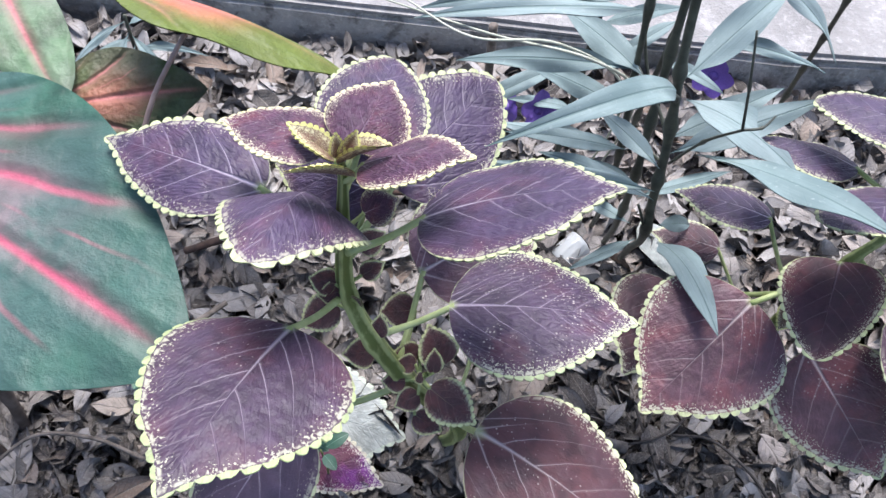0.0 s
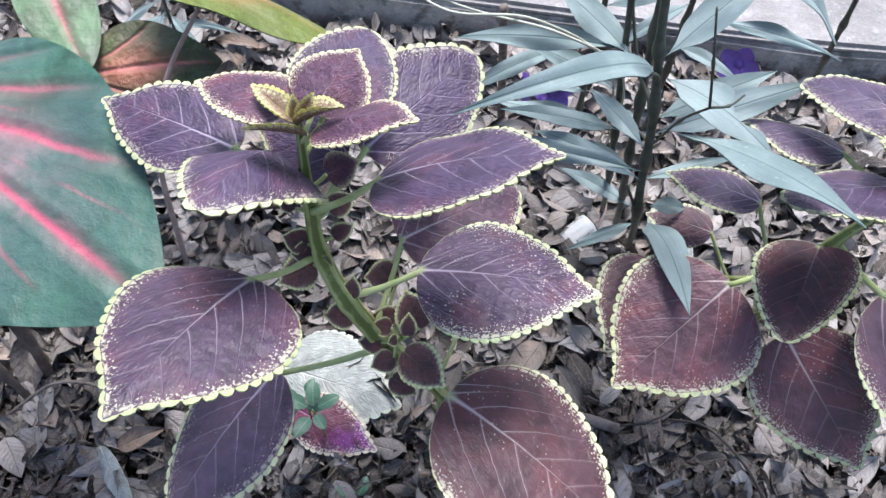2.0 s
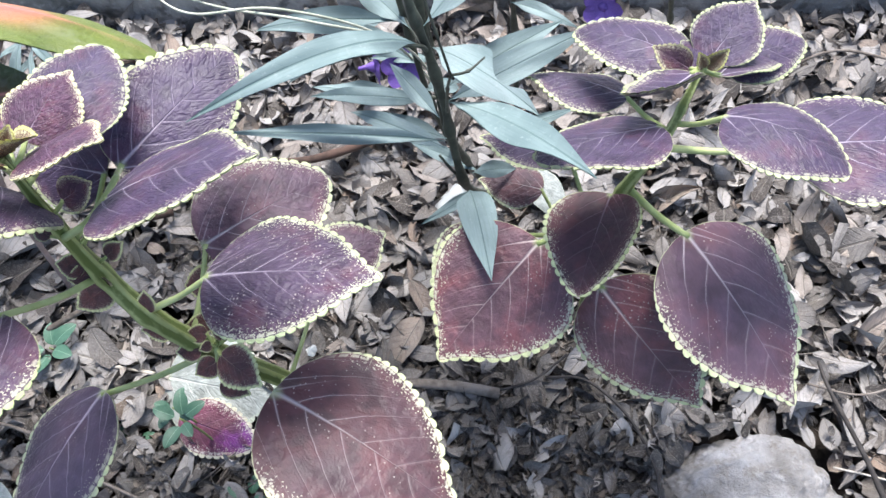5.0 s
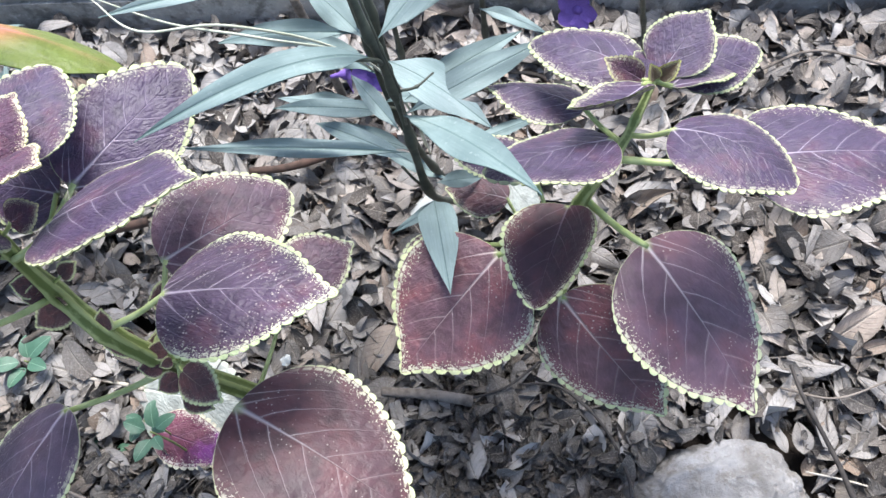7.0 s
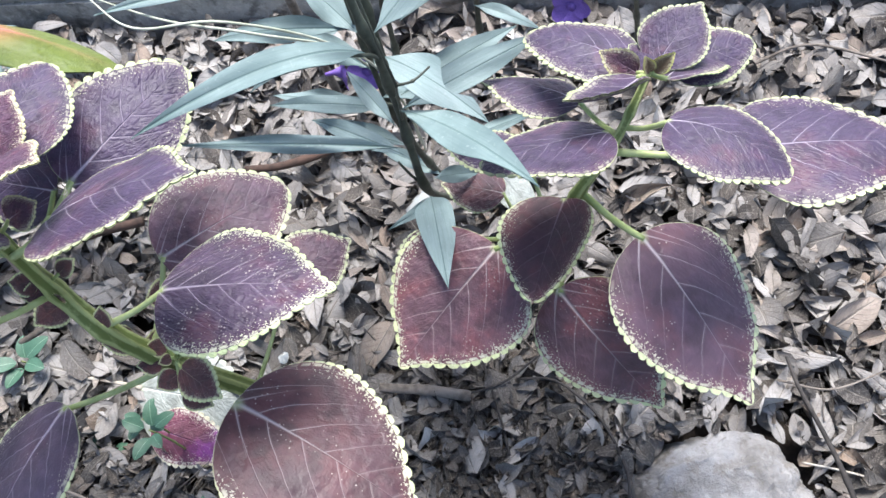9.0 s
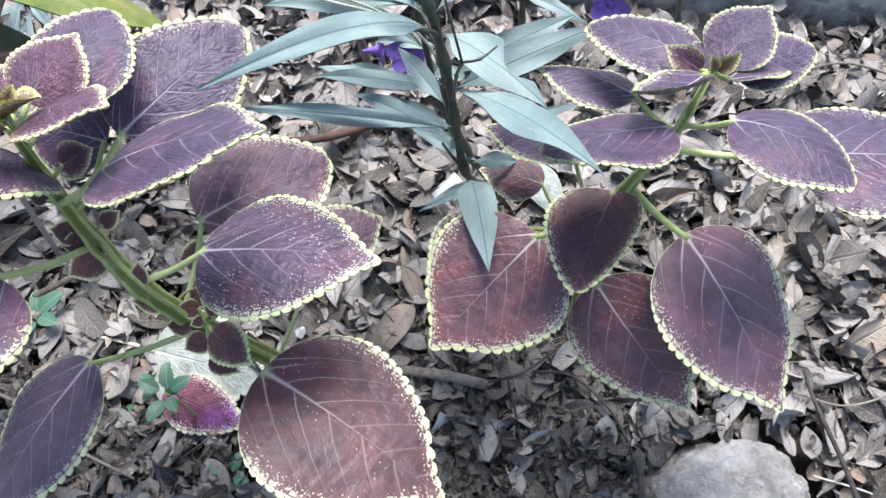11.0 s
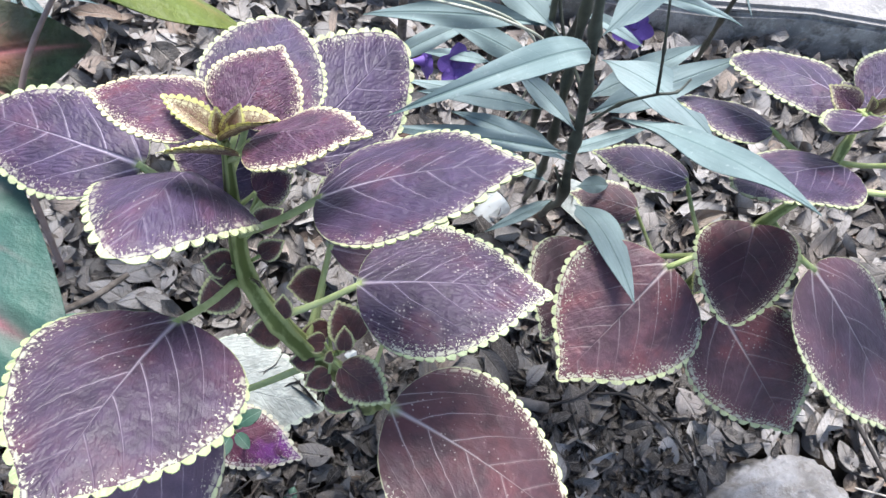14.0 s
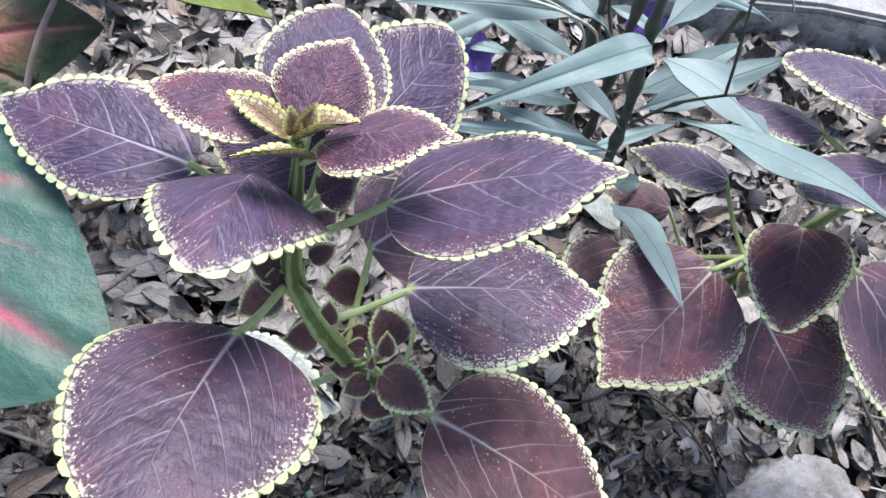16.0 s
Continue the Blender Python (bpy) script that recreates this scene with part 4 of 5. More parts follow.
# the top whorl, its leaves rising steeply and folded at the midrib
TOP_B = (0.381, 0.331, 0.414)
leaf_b((0.374, 0.338, 0.413), (0.305, 0.388, 0.398), 0.056, (-0.05, 0.12, 1), PURPLE, TOP_B, 14, 0.16, 7, 0.06, 0.10, broad)
leaf_b((0.386, 0.335, 0.415), (0.423, 0.374, 0.429), 0.047, ((0.380, 0.359, 0.417), (0.427, 0.354, 0.424)), PURPLE, TOP_B, 14, -0.12, 9)
leaf_b((0.398, 0.340, 0.404), (0.464, 0.364, 0.396), 0.046, (0.10, -0.10, 1), PURPLE, TOP_B, 14, 0.1, 10, outline=broad)
leaf_b((0.341, 0.345, 0.371), (0.269, 0.380, 0.362), 0.056, (0.05, 0.38, 0.9), PURPLE, (0.358, 0.298, 0.390), 14, 0.28, 8, 0.06, 0.04)
leaf_b((0.372, 0.320, 0.424), (0.314, 0.281, 0.458), 0.036, (0.10, 0.72, 0.70), PURPLE, TOP_B, 13, -0.40, 11, -0.05, -0.10)
leaf_b((0.390, 0.322, 0.416), (0.449, 0.350, 0.382), 0.034, (0.20, 0.74, 0.68), PURPLE, TOP_B, 13, 0.40, 12, 0.14, 0.10)
leaf_b((0.372, 0.328, 0.418), (0.347, 0.339, 0.431), 0.019, (0.2, -0.9, 0.6), YOUNG, TOP_B, 10, -0.2, 13)
leaf_b((0.383, 0.329, 0.417), (0.395, 0.330, 0.432), 0.011, (-0.2, -0.9, 0.6), BUD, TOP_B, 9, -0.4, 14)
leaf_b((0.381, 0.328, 0.417), (0.376, 0.330, 0.431), 0.008, (0.2, -0.9, 0.6), BUD, TOP_B, 9, -0.4, 15)
leaf_b((0.384, 0.333, 0.417), (0.372, 0.356, 0.415), 0.026, (0.0, -0.2, 1), PURPLE, TOP_B, 10, 0.1, 20)


# ---- ruellia ----
def ruellia_leaf(plant, foot, end, width, normal=(0, -0.4, 1), sag=0.05, tip=0.1, seed=0, cup=-0.11, bite=None, twist=None):
    foot, end = Vector(foot), Vector(end)
    rr = random.Random(seed)
    me = blade_mesh("leaf", (end - foot).length * 1.02, width, RUELLIA, lance, 0, 40, sag if sag > 0.2 else sag * rr.uniform(0.6, 1.5), cup * rr.uniform(0.4, 1.6), tip, 0.6, seed, rr.uniform(-0.35, 0.35) if twist is None else twist, 0.0007, bite)
    return part("leaf", me, plant, "", local(plant, blade_pose(foot, end, normal) @ Matrix.Rotation(-math.atan(tip), 4, "Y")))


ruellia = thing("ruellia_plant", (0.24, 0.42, 0), "wild petunia shrub with long blue-green leaves and dark stems", "shrub")


def ruellia_stem(points, radii):
    return part("stem", tube_mesh("stem", shifted_points(ruellia, points), radii, DARK_STEM, 90, 10, 0.2, ((0.28, 0.5), (0.42, 0.55), (0.57, 0.6), (0.72, 0.6), (0.86, 0.6))), ruellia,
                "dark jointed stem")


ruellia_stem([(0.268, 0.478, -0.01), (0.243, 0.421, 0.12), (0.217, 0.364, 0.235), (0.208, 0.366, 0.3), (0.204, 0.372, 0.345), (0.196, 0.379, 0.398), (0.188, 0.381, 0.44), (0.177, 0.386, 0.52), (0.17, 0.39, 0.58)],
             (0.0036, 0.0036, 0.0037, 0.0037, 0.0036, 0.0035, 0.0033, 0.003, 0.0026))
ruellia_stem([(0.25, 0.5, -0.01), (0.226, 0.44, 0.14), (0.204, 0.402, 0.27), (0.196, 0.406, 0.36), (0.188, 0.412, 0.46), (0.182, 0.42, 0.58)],
             (0.0034, 0.0034, 0.0033, 0.0032, 0.003, 0.0025))
ruellia_stem([(0.235, 0.52, -0.01), (0.212, 0.46, 0.14), (0.192, 0.425, 0.27), (0.178, 0.428, 0.38), (0.168, 0.434, 0.48), (0.16, 0.44, 0.58)],
             (0.0029, 0.0029, 0.0028, 0.0026, 0.0024, 0.002))
ruellia_stem([(0.19, 0.6, -0.01), (0.187, 0.59, 0.14), (0.182, 0.57, 0.3), (0.17, 0.56, 0.45)],
             (0.0035, 0.0033, 0.003, 0.0025))
ruellia_stem([(0.29, 0.64, -0.01), (0.284, 0.625, 0.12), (0.275, 0.6, 0.3), (0.26, 0.59, 0.45)],
             (0.0035, 0.0033, 0.003, 0.0025))
ruellia_stem([(0.5, 0.69, -0.01), (0.47, 0.65, 0.14), (0.43, 0.595, 0.3), (0.4, 0.56, 0.44)],
             (0.003, 0.003, 0.0026, 0.002))
ruellia_leaf(ruellia, (0.19, 0.374, 0.412), (0.05, 0.29, 0.452), 0.0211, (0.1, -0.5, 1), 0.24, 0.1, 300, twist=0.0)
ruellia_leaf(ruellia, (0.208, 0.34, 0.388), (0.291, 0.228, 0.452), 0.0265, (0.32, -0.3, 1), 0.05, 0.05, 301, twist=0.0)
ruellia_leaf(ruellia, (0.219, 0.345, 0.258), (0.231, 0.231, 0.315), 0.0306, (0.1, -0.9, 0.75), 0.07, 0.04, 302, cup=-0.06, twist=0.05)
ruellia_leaf(ruellia, (0.203, 0.358, 0.315), (0.04, 0.338, 0.374), 0.0130, (0, -0.4, 1), 0.06, 0.05, 303)
ruellia_leaf(ruellia, (0.18, 0.411, 0.3), (0.08, 0.464, 0.268), 0.0177, (0, -0.4, 1), 0.05, 0.08, 304)
ruellia_leaf(ruellia, (0.206, 0.37, 0.35), (0.316, 0.393, 0.393), 0.0245, (0.1, -0.5, 1), 0.04, 0.05, 305)
ruellia_leaf(ruellia, (0.2, 0.374, 0.408), (0.269, 0.311, 0.404), 0.0300, (0.25, -0.5, 1), 0.1, 0.1, 306, bite=(1, 0.66, 0.17, 0.92), twist=0.0)
ruellia_leaf(ruellia, (0.175, 0.44, 0.43), (0.005, 0.405, 0.445), 0.0177, (0, -0.5, 1), 0.05, 0.06, 307)
ruellia_leaf(ruellia, (0.176, 0.424, 0.385), (0.043, 0.48, 0.33), 0.0190, (0, -0.45, 1), 0.08, 0.08, 308)
ruellia_leaf(ruellia, (0.182, 0.416, 0.385), (0.126, 0.494, 0.38), 0.0231, (0, -0.5, 1), 0.05, 0.08, 309)
ruellia_leaf(ruellia, (0.195, 0.378, 0.425), (0.272, 0.44, 0.465), 0.0245, (-0.2, -0.6, 1), 0.03, 0.03, 310)
ruellia_leaf(ruellia, (0.275, 0.49, 0.43), (0.36, 0.466, 0.36), 0.0177, (0.2, -0.5, 1), 0.05, 0.15, 311)
ruellia_leaf(ruellia, (0.28, 0.545, 0.31), (0.426, 0.555, 0.258), 0.0136, (0, -0.4, 1), 0.04, 0.05, 312)
ruellia_leaf(ruellia, (0.19, 0.412, 0.3), (0.087, 0.427, 0.3), 0.0177, (0, -0.4, 1), 0.05, 0.08, 313)
ruellia_leaf(ruellia, (0.182, 0.425, 0.335), (0.11, 0.506, 0.3), 0.0190, (0, -0.4, 1), 0.05, 0.1, 314)
ruellia_leaf(ruellia, (0.236, 0.408, 0.16), (0.168, 0.382, 0.138), 0.0122, (0, -0.4, 1), 0.05, 0.1, 315)
ruellia_leaf(ruellia, (0.2, 0.362, 0.34), (0.16, 0.43, 0.33), 0.0150, (0, -0.5, 1), 0.05, 0.1, 316)
ruellia_leaf(ruellia, (0.206, 0.38, 0.285), (0.119, 0.423, 0.278), 0.0177, (0, -0.4, 1), 0.05, 0.1, 317)
ruellia_leaf(ruellia, (0.205, 0.356, 0.305), (0.12, 0.421, 0.28), 0.0177, (0, -0.4, 1), 0.05, 0.1, 318)
ruellia_leaf(ruellia, (0.185, 0.415, 0.31), (0.215, 0.465, 0.25), 0.0177, (0, -0.5, 1), 0.05, 0.1, 319)
ruellia_leaf(ruellia, (0.206, 0.384, 0.35), (0.3, 0.424, 0.37), 0.0218, (0, -0.5, 1), 0.05, 0.06, 320)
ruellia_leaf(ruellia, (0.235, 0.44, 0.19), (0.331, 0.468, 0.2), 0.0136, (0, -0.4, 1), 0.05, 0.1, 321)
ruellia_leaf(ruellia, (0.15, 0.52, 0.29), (0.052, 0.488, 0.25), 0.0177, (0, -0.4, 1), 0.05, 0.2, 322)
ruellia_leaf(ruellia, (0.17, 0.44, 0.44), (0.006, 0.458, 0.405), 0.0177, (0, -0.4, 1), 0.05, 0.1, 323)
ruellia_leaf(ruellia, (0.222, 0.36, 0.262), (0.262, 0.378, 0.235), 0.0150, (0, -0.4, 1), 0.05, 0.15, 324)
ruellia_leaf(ruellia, (0.182, 0.565, 0.3), (0.26, 0.56, 0.33), 0.0163, (0, -0.4, 1), 0.05, 0.1, 325)
ruellia_leaf(ruellia, (0.18, 0.56, 0.34), (0.1, 0.56, 0.33), 0.0163, (0, -0.4, 1), 0.05, 0.1, 326)
ruellia_leaf(ruellia, (0.275, 0.6, 0.28), (0.2, 0.56, 0.25), 0.0150, (0, -0.4, 1), 0.05, 0.1, 327)
ruellia_leaf(ruellia, (0.19, 0.58, 0.16), (0.115, 0.6, 0.15), 0.0150, (0, -0.4, 1), 0.05, 0.1, 328)
ruellia_leaf(ruellia, (0.23, 0.42, 0.17), (0.16, 0.47, 0.16), 0.0163, (0, -0.4, 1), 0.05, 0.1, 329)
ruellia_leaf(ruellia, (0.275, 0.6, 0.22), (0.345, 0.575, 0.2), 0.0150, (0, -0.4, 1), 0.05, 0.1, 330)
for pts, r in (([(0.206, 0.364, 0.345), (0.209, 0.340, 0.402), (0.213, 0.313, 0.448)], 0.0013), ([(0.213, 0.313, 0.448), (0.224, 0.312, 0.452), (0.235, 0.322, 0.452)], 0.0010),
               ([(0.213, 0.313, 0.448), (0.206, 0.320, 0.480), (0.198, 0.330, 0.515)], 0.0010)):
    part("seed_stalk", tube_mesh("seed_stalk", shifted_points(ruellia, pts), (r, r * 0.9, r * 0.7), DARK_STEM, 14, 6, 0, ((0.5, 0.6), (0.97, 0.9))), ruellia, "thin dark branching seed stalk")

# thin side branches and leaf stalks at the joints
for pts, r in (([(0.205, 0.370, 0.345), (0.198, 0.392, 0.366), (0.178, 0.426, 0.386)], 0.0017), ([(0.196, 0.379, 0.398), (0.192, 0.372, 0.412), (0.176, 0.360, 0.428)], 0.0019),
               ([(0.206, 0.370, 0.335), (0.200, 0.396, 0.320), (0.186, 0.414, 0.305)], 0.0016), ([(0.216, 0.364, 0.240), (0.205, 0.358, 0.272), (0.196, 0.360, 0.292)], 0.0015),
               ([(0.196, 0.406, 0.360), (0.186, 0.430, 0.384), (0.176, 0.446, 0.420)], 0.0016)):
    part("side_branch", tube_mesh("side_branch", shifted_points(ruellia, pts), (r, r * 0.9, r * 0.8), DARK_STEM, 12, 7, 0, ((0.03, 0.5),)), ruellia, "thin dark side branch")

behind = thing("ruellia_plant", (-0.36, 0.74, 0), "small wild petunia with narrow grey-green leaves at the kerb", "shrub")
part("stem", tube_mesh("stem", shifted_points(behind, [(-0.36, 0.74, -0.01), (-0.36, 0.735, 0.07), (-0.355, 0.73, 0.13)]), (0.003, 0.0026, 0.002), DARK_STEM, 10, 8), behind)
for k, (e, w) in enumerate((((-0.44, 0.69, 0.045), 0.011), ((-0.33, 0.765, 0.10), 0.010), ((-0.375, 0.655, 0.035), 0.011), ((-0.30, 0.69, 0.04), 0.012), ((-0.41, 0.71, 0.07), 0.009), ((-0.345, 0.66, 0.03), 0.012),
                            ((-0.27, 0.735, 0.06), 0.010), ((-0.395, 0.675, 0.04), 0.009))):
    ruellia_leaf(behind, (-0.357, 0.733, 0.118 - 0.008 * k), e, w, (0, -0.4, 1), 0.12, 0.25, 340 + k)

grass = thing("grass_stalk", (0.19, 0.60, 0), "pale thin arching grass stalks leaning over the bed", "grass")
for pts in ([(0.205, 0.56, 0.0), (0.20, 0.47, 0.22), (0.178, 0.41, 0.37), (0.120, 0.365, 0.452), (0.055, 0.392, 0.445), (-0.02, 0.45, 0.42)],
            [(0.20, 0.57, 0.0), (0.195, 0.48, 0.22), (0.165, 0.41, 0.38), (0.100, 0.378, 0.452), (0.040, 0.375, 0.458), (-0.005, 0.42, 0.448)]):
    part("stalk", tube_mesh("stalk", shifted_points(grass, pts), (0.0013, 0.0012, 0.0011, 0.001, 0.0009, 0.0006), GRASS_STEM, 40, 6), grass)


def flower(place, tilt, turn, size=0.036):
    """A five-lobed violet trumpet flower lying or hanging."""
    th = thing("petunia_flower", place, "violet wild petunia flower with thin crinkled petals", "flower", "violet flowers")
    th.rotation_euler = (radians(tilt), 0, radians(turn))
    part("tube", tube_mesh("tube", [(0, 0, -size * 0.55), (0, 0.001, -size * 0.25), (0, 0, 0.002)], (0.0022, 0.003, 0.0075), PETAL, 8, 10), th)
    for k in range(5):
        me = blade_mesh("petal", size * 0.62, size * 0.62, PETAL, oval, 0, 14, -0.08, -0.15, 0.25, 1.6, 400 + k, 0, 0.0004)
        part("petal", me, th, "", Matrix.Rotation(2 * math.pi * k / 5 + 0.2, 4, "Z") @ pose(0.004, 0, 0.001, 0, -28, 0))
    return th


flower((0.150, 0.585, 0.150), 60, 20)
flower((0.115, 0.600, 0.135), 95, 100, 0.032)
flower((0.408, 0.722, 0.075), 70, -30, 0.040)


# ---- caladium ----
caladium = thing("caladium_plant", (-0.40, 0.24, 0), "caladium with large green leaves flushed and veined in pink", "caladium")


def caladium_leaf(foot, end, width, normal, material, stalk, sag=0.05, cup=0.1, tip=0.1, wave=0.4, seed=0, label="", r=0.006, outline=heart):
    foot, end = Vector(foot), Vector(end)
    m = blade_pose(foot, end, normal) @ Matrix.Rotation(-math.atan(tip), 4, "Y")
    ob = part("leaf", blade_mesh("leaf", (end - foot).length, width, material, outline, 0, 48, sag, cup, tip, wave, seed, 0, 0.0012), caladium, label, local(caladium, m))
    pts = [m.inverted() @ Vector(p) for p in stalk]
    part("petiole", tube_mesh("petiole", pts, (r, r * 0.8, r * 0.6), PINK_STEM if seed != 500 else BROWN_STEM, 18, 8), ob, "brownish leaf stalk")
    return ob


caladium_leaf((-0.393, 0.345, 0.357), (-0.120, 0.164, 0.398), 0.212, (0.15, -0.35, 1), CALADIUM, [(-0.385, 0.235, -0.01), (-0.37, 0.27, 0.18), (-0.370, 0.330, 0.352)], 0.04, 0.04, 0.05, 0.3, 500,
              "broad green leaf flushed pink along the veins")
caladium_leaf((-0.312, 0.462, 0.272), (-0.452, 0.690, 0.285), 0.076, (0.1, -0.5, 1), CALADIUM_PALE, [(-0.38, 0.30, -0.01), (-0.36, 0.40, 0.15), (-0.312, 0.462, 0.268)], 0.04, 0.1, 0.06, 0.4, 501,
              "pale pink and green leaf")
caladium_leaf((-0.335, 0.475, 0.25), (-0.190, 0.497, 0.262), 0.098, (0.0, -0.5, 1), CALADIUM_DARK, [(-0.39, 0.31, -0.01), (-0.37, 0.42, 0.12), (-0.343, 0.484, 0.245)], 0.05, 0.1, 0.06, 0.4, 502,
              "dark green leaf with red veins")
caladium_leaf((-0.262, 0.535, 0.346), (-0.055, 0.485, 0.298), 0.105, (0.10, 0.50, 0.87), CALADIUM_LIME, [(-0.27, 0.39, 0.0), (-0.260, 0.425, 0.18), (-0.236, 0.462, 0.268), (-0.193, 0.508, 0.332)], 0.05, 0.30, 0.06, 0.4, 503,
              "lime green leaf with a pink flush, seen along its edge", 0.0035)
for pts, r in (([(-0.40, 0.262, -0.01), (-0.385, 0.255, 0.08), (-0.36, 0.262, 0.28)], 0.006), ([(-0.385, 0.205, -0.01), (-0.40, 0.22, 0.06), (-0.44, 0.27, 0.22)], 0.0045),
               ([(-0.41, 0.225, -0.01), (-0.425, 0.235, 0.08), (-0.46, 0.28, 0.25)], 0.005)):
    part("stalk", tube_mesh("stalk", shifted_points(caladium, pts), (r, r * 0.9, r * 0.75), BROWN_STEM, 14, 8), caladium, "dull brown leaf stalk")


# ---- small things on the ground ----
def weed(place, turn, size, count=5, lean=0.25):
    th = thing("weed_seedling", place, "small green weed seedling with rounded leaves", "weed", "weed seedlings")
    th.rotation_euler = (0, 0, radians(turn))
    h = place[2] + 0.01
    part("stem", tube_mesh("stem", [(0, 0, -h), (0.002, 0.001, -h * 0.4), (0, 0, 0)], (0.0013, 0.0012, 0.001), GREEN_STEM, 8, 6), th)
    rr = random.Random(int(turn))
    for k in range(count):
        t = 2 * math.pi * k / count + rr.uniform(-0.2, 0.2)
        L = size * rr.uniform(0.7, 1.0)
        me = blade_mesh("leaf", L, L * 0.60, WEED, oval, 0, 14, 0.06, -0.15, 0.1, 0.3, k, 0, 0.0005)
        part("leaf", me, th, "", Matrix.Rotation(t, 4, "Z") @ pose(0.006, 0, -0.007 * (k % 2), 0, -18 * lean * 4, 0))
    return th


weed((-0.070, 0.194, 0.128), 20, 0.025)
weed((-0.085, 0.210, 0.112), 65, 0.020, 4)
weed((-0.262, 0.306, 0.05), 40, 0.034, 5)
weed((-0.16, 0.20, 0.03), 110, 0.026, 4)
weed((-0.03, 0.135, 0.03), 160, 0.022, 4)


def fallen(name, foot, end, width, normal, material, label, teeth=13, cup=0.1, seed=0, stalk=None, wave=0.6):
    th = thing(name, foot, label, "fallen leaf")
    ob = coleus_leaf(th, foot, end, width, normal, material, None, teeth, 0.05, cup, 0.05, wave, seed)
    ob.name = "blade"
    if stalk:
        part("petiole", tube_mesh("petiole", shifted_points(th, stalk), (0.0022, 0.0022, 0.0026), STRAW, 8, 7), th, "pale dry stalk")
    return th


fallen("fallen_coleus_leaf", (-0.127, 0.267, 0.040), (0.007, 0.233, 0.038), 0.106, (0.05, -0.2, 1), PALE_LEAF, "coleus leaf lying face down showing its pale grey underside", 13, 0.05, 70,
       [(-0.209, 0.288, 0.036), (-0.165, 0.278, 0.040), (-0.124, 0.266, 0.041)])
fallen("fallen_coleus_leaf", (-0.104, 0.220, 0.048), (-0.014, 0.186, 0.030), 0.058, (0.1, -0.4, 1), MAGENTA, "magenta coleus leaf with cream flecks lying in the litter", 12, 0.1, 71)

for foot, end, w, words in (((0.285, 0.500, 0.052), (0.328, 0.430, 0.050), 0.042, "pale dry oval leaf lying beside the coleus stem"),
                            ((-0.294, 0.164, 0.05), (-0.247, 0.106, 0.048), 0.020, "bleached narrow dead leaf lying on the litter")):
    th = thing("fallen_leaf", foot, words, "fallen leaf")
    part("blade", blade_mesh("blade", (Vector(end) - Vector(foot)).length, w, PALE_LEAF, oval, 0, 20, 0.06, 0.25, 0.08, 0.9, 77, 0.3, 0.0006), th, "",
         local(th, blade_pose(foot, end, (0.1, -0.2, 1))))

lint = thing("lint_tuft", (0.016, 0.247, 0.458), "tuft of pale lint threads caught on a coleus stalk", "lint")
rr = random.Random(8)
for k in range(7):
    d = [Vector((rr.uniform(-1, 1), rr.uniform(-1, 1), rr.uniform(-0.5, 0.7))) * 0.007 for _ in range(3)]
    part("thread", tube_mesh("thread", [d[0] * 0.5, d[0] * 0.2 + d[1] * 0.35, d[1] * 0.7 + Vector((0, 0.002, 0.0015)), d[2] * 0.7], (0.00007, 0.00010, 0.00006), STRAW, 12, 5), lint)

# stone
bm = bmesh.new()
bmesh.ops.create_icosphere(bm, subdivisions=6, radius=1.0)
for v in bm.verts:
    d = v.co.normalized()
    k = 1 + 0.20 * noise.noise(d * 1.6 + Vector((4, 1, 2))) + 0.09 * noise.noise(d * 4.5) - 0.06 * abs(noise.noise(d * 7)) + 0.03 * noise.noise(d * 15) + 0.012 * noise.noise(d * 34)
    q = d * k
    q.z = min(q.z, 0.78 + 0.16 * q.x - 0.05 * q.y + 0.05 * noise.noise(d * 5))
    v.co = Vector((q.x * 0.100, q.y * 0.072, q.z * 0.052))
me = bpy.data.meshes.new("stone")
bm.to_mesh(me)
bm.free()
me.materials.append(STONE)
me.polygons.foreach_set("use_smooth", [True] * len(me.polygons))
stone = part("stone", me, None, "", pose(0.468, 0.100, 0.000, 6, -6, 14))
tagged(stone, "rough pale grey stone half sunk in the litter", "stone")

# small clear cup
cup_thing = thing("plastic_cup", (0.198, 0.466, 0.034), "small fluted clear plastic cup lying on its side in the litter", "plastic cup")
cup_pose = Matrix.Rotation(radians(38), 4, "Z") @ Matrix.Rotation(radians(-14), 4, "Y")
cup_verts, cup_faces, sides = [], [], 48
for i, (x, r) in enumerate(((-0.020, 0.0150), (-0.019, 0.0165), (-0.012, 0.0160), (0.0, 0.0163), (0.012, 0.0166), (0.018, 0.0170), (0.0195, 0.0150))):
    for j in range(sides):
        t = 2 * math.pi * j / sides
        w = r * (1 + (0.030 * math.cos(12 * t) if 1 < i < 5 else 0.0) + 0.07 * noise.noise(Vector((math.cos(t) * 1.3, math.sin(t) * 1.3, x * 60))))
        cup_verts.append((x, math.cos(t) * w, math.sin(t) * w * 0.9))
for i in range(6):
    for j in range(sides):
        p, q = i * sides + j, i * sides + (j + 1) % sides
        cup_faces.append((p, q, q + sides, p + sides))
cup_faces.append(tuple(range(sides))[::-1])
part("cup_wall", mesh_from("cup_wall", cup_verts, cup_faces, PLASTIC), cup_thing, "fluted clear wall", cup_pose)
end_verts = [(0.0205 + 0.003 * (1 - k / 3), math.cos(2 * math.pi * j / 24) * 0.015 * k / 3, math.sin(2 * math.pi * j / 24) * 0.0135 * k / 3) for k in (1, 2, 3) for j in range(24)]
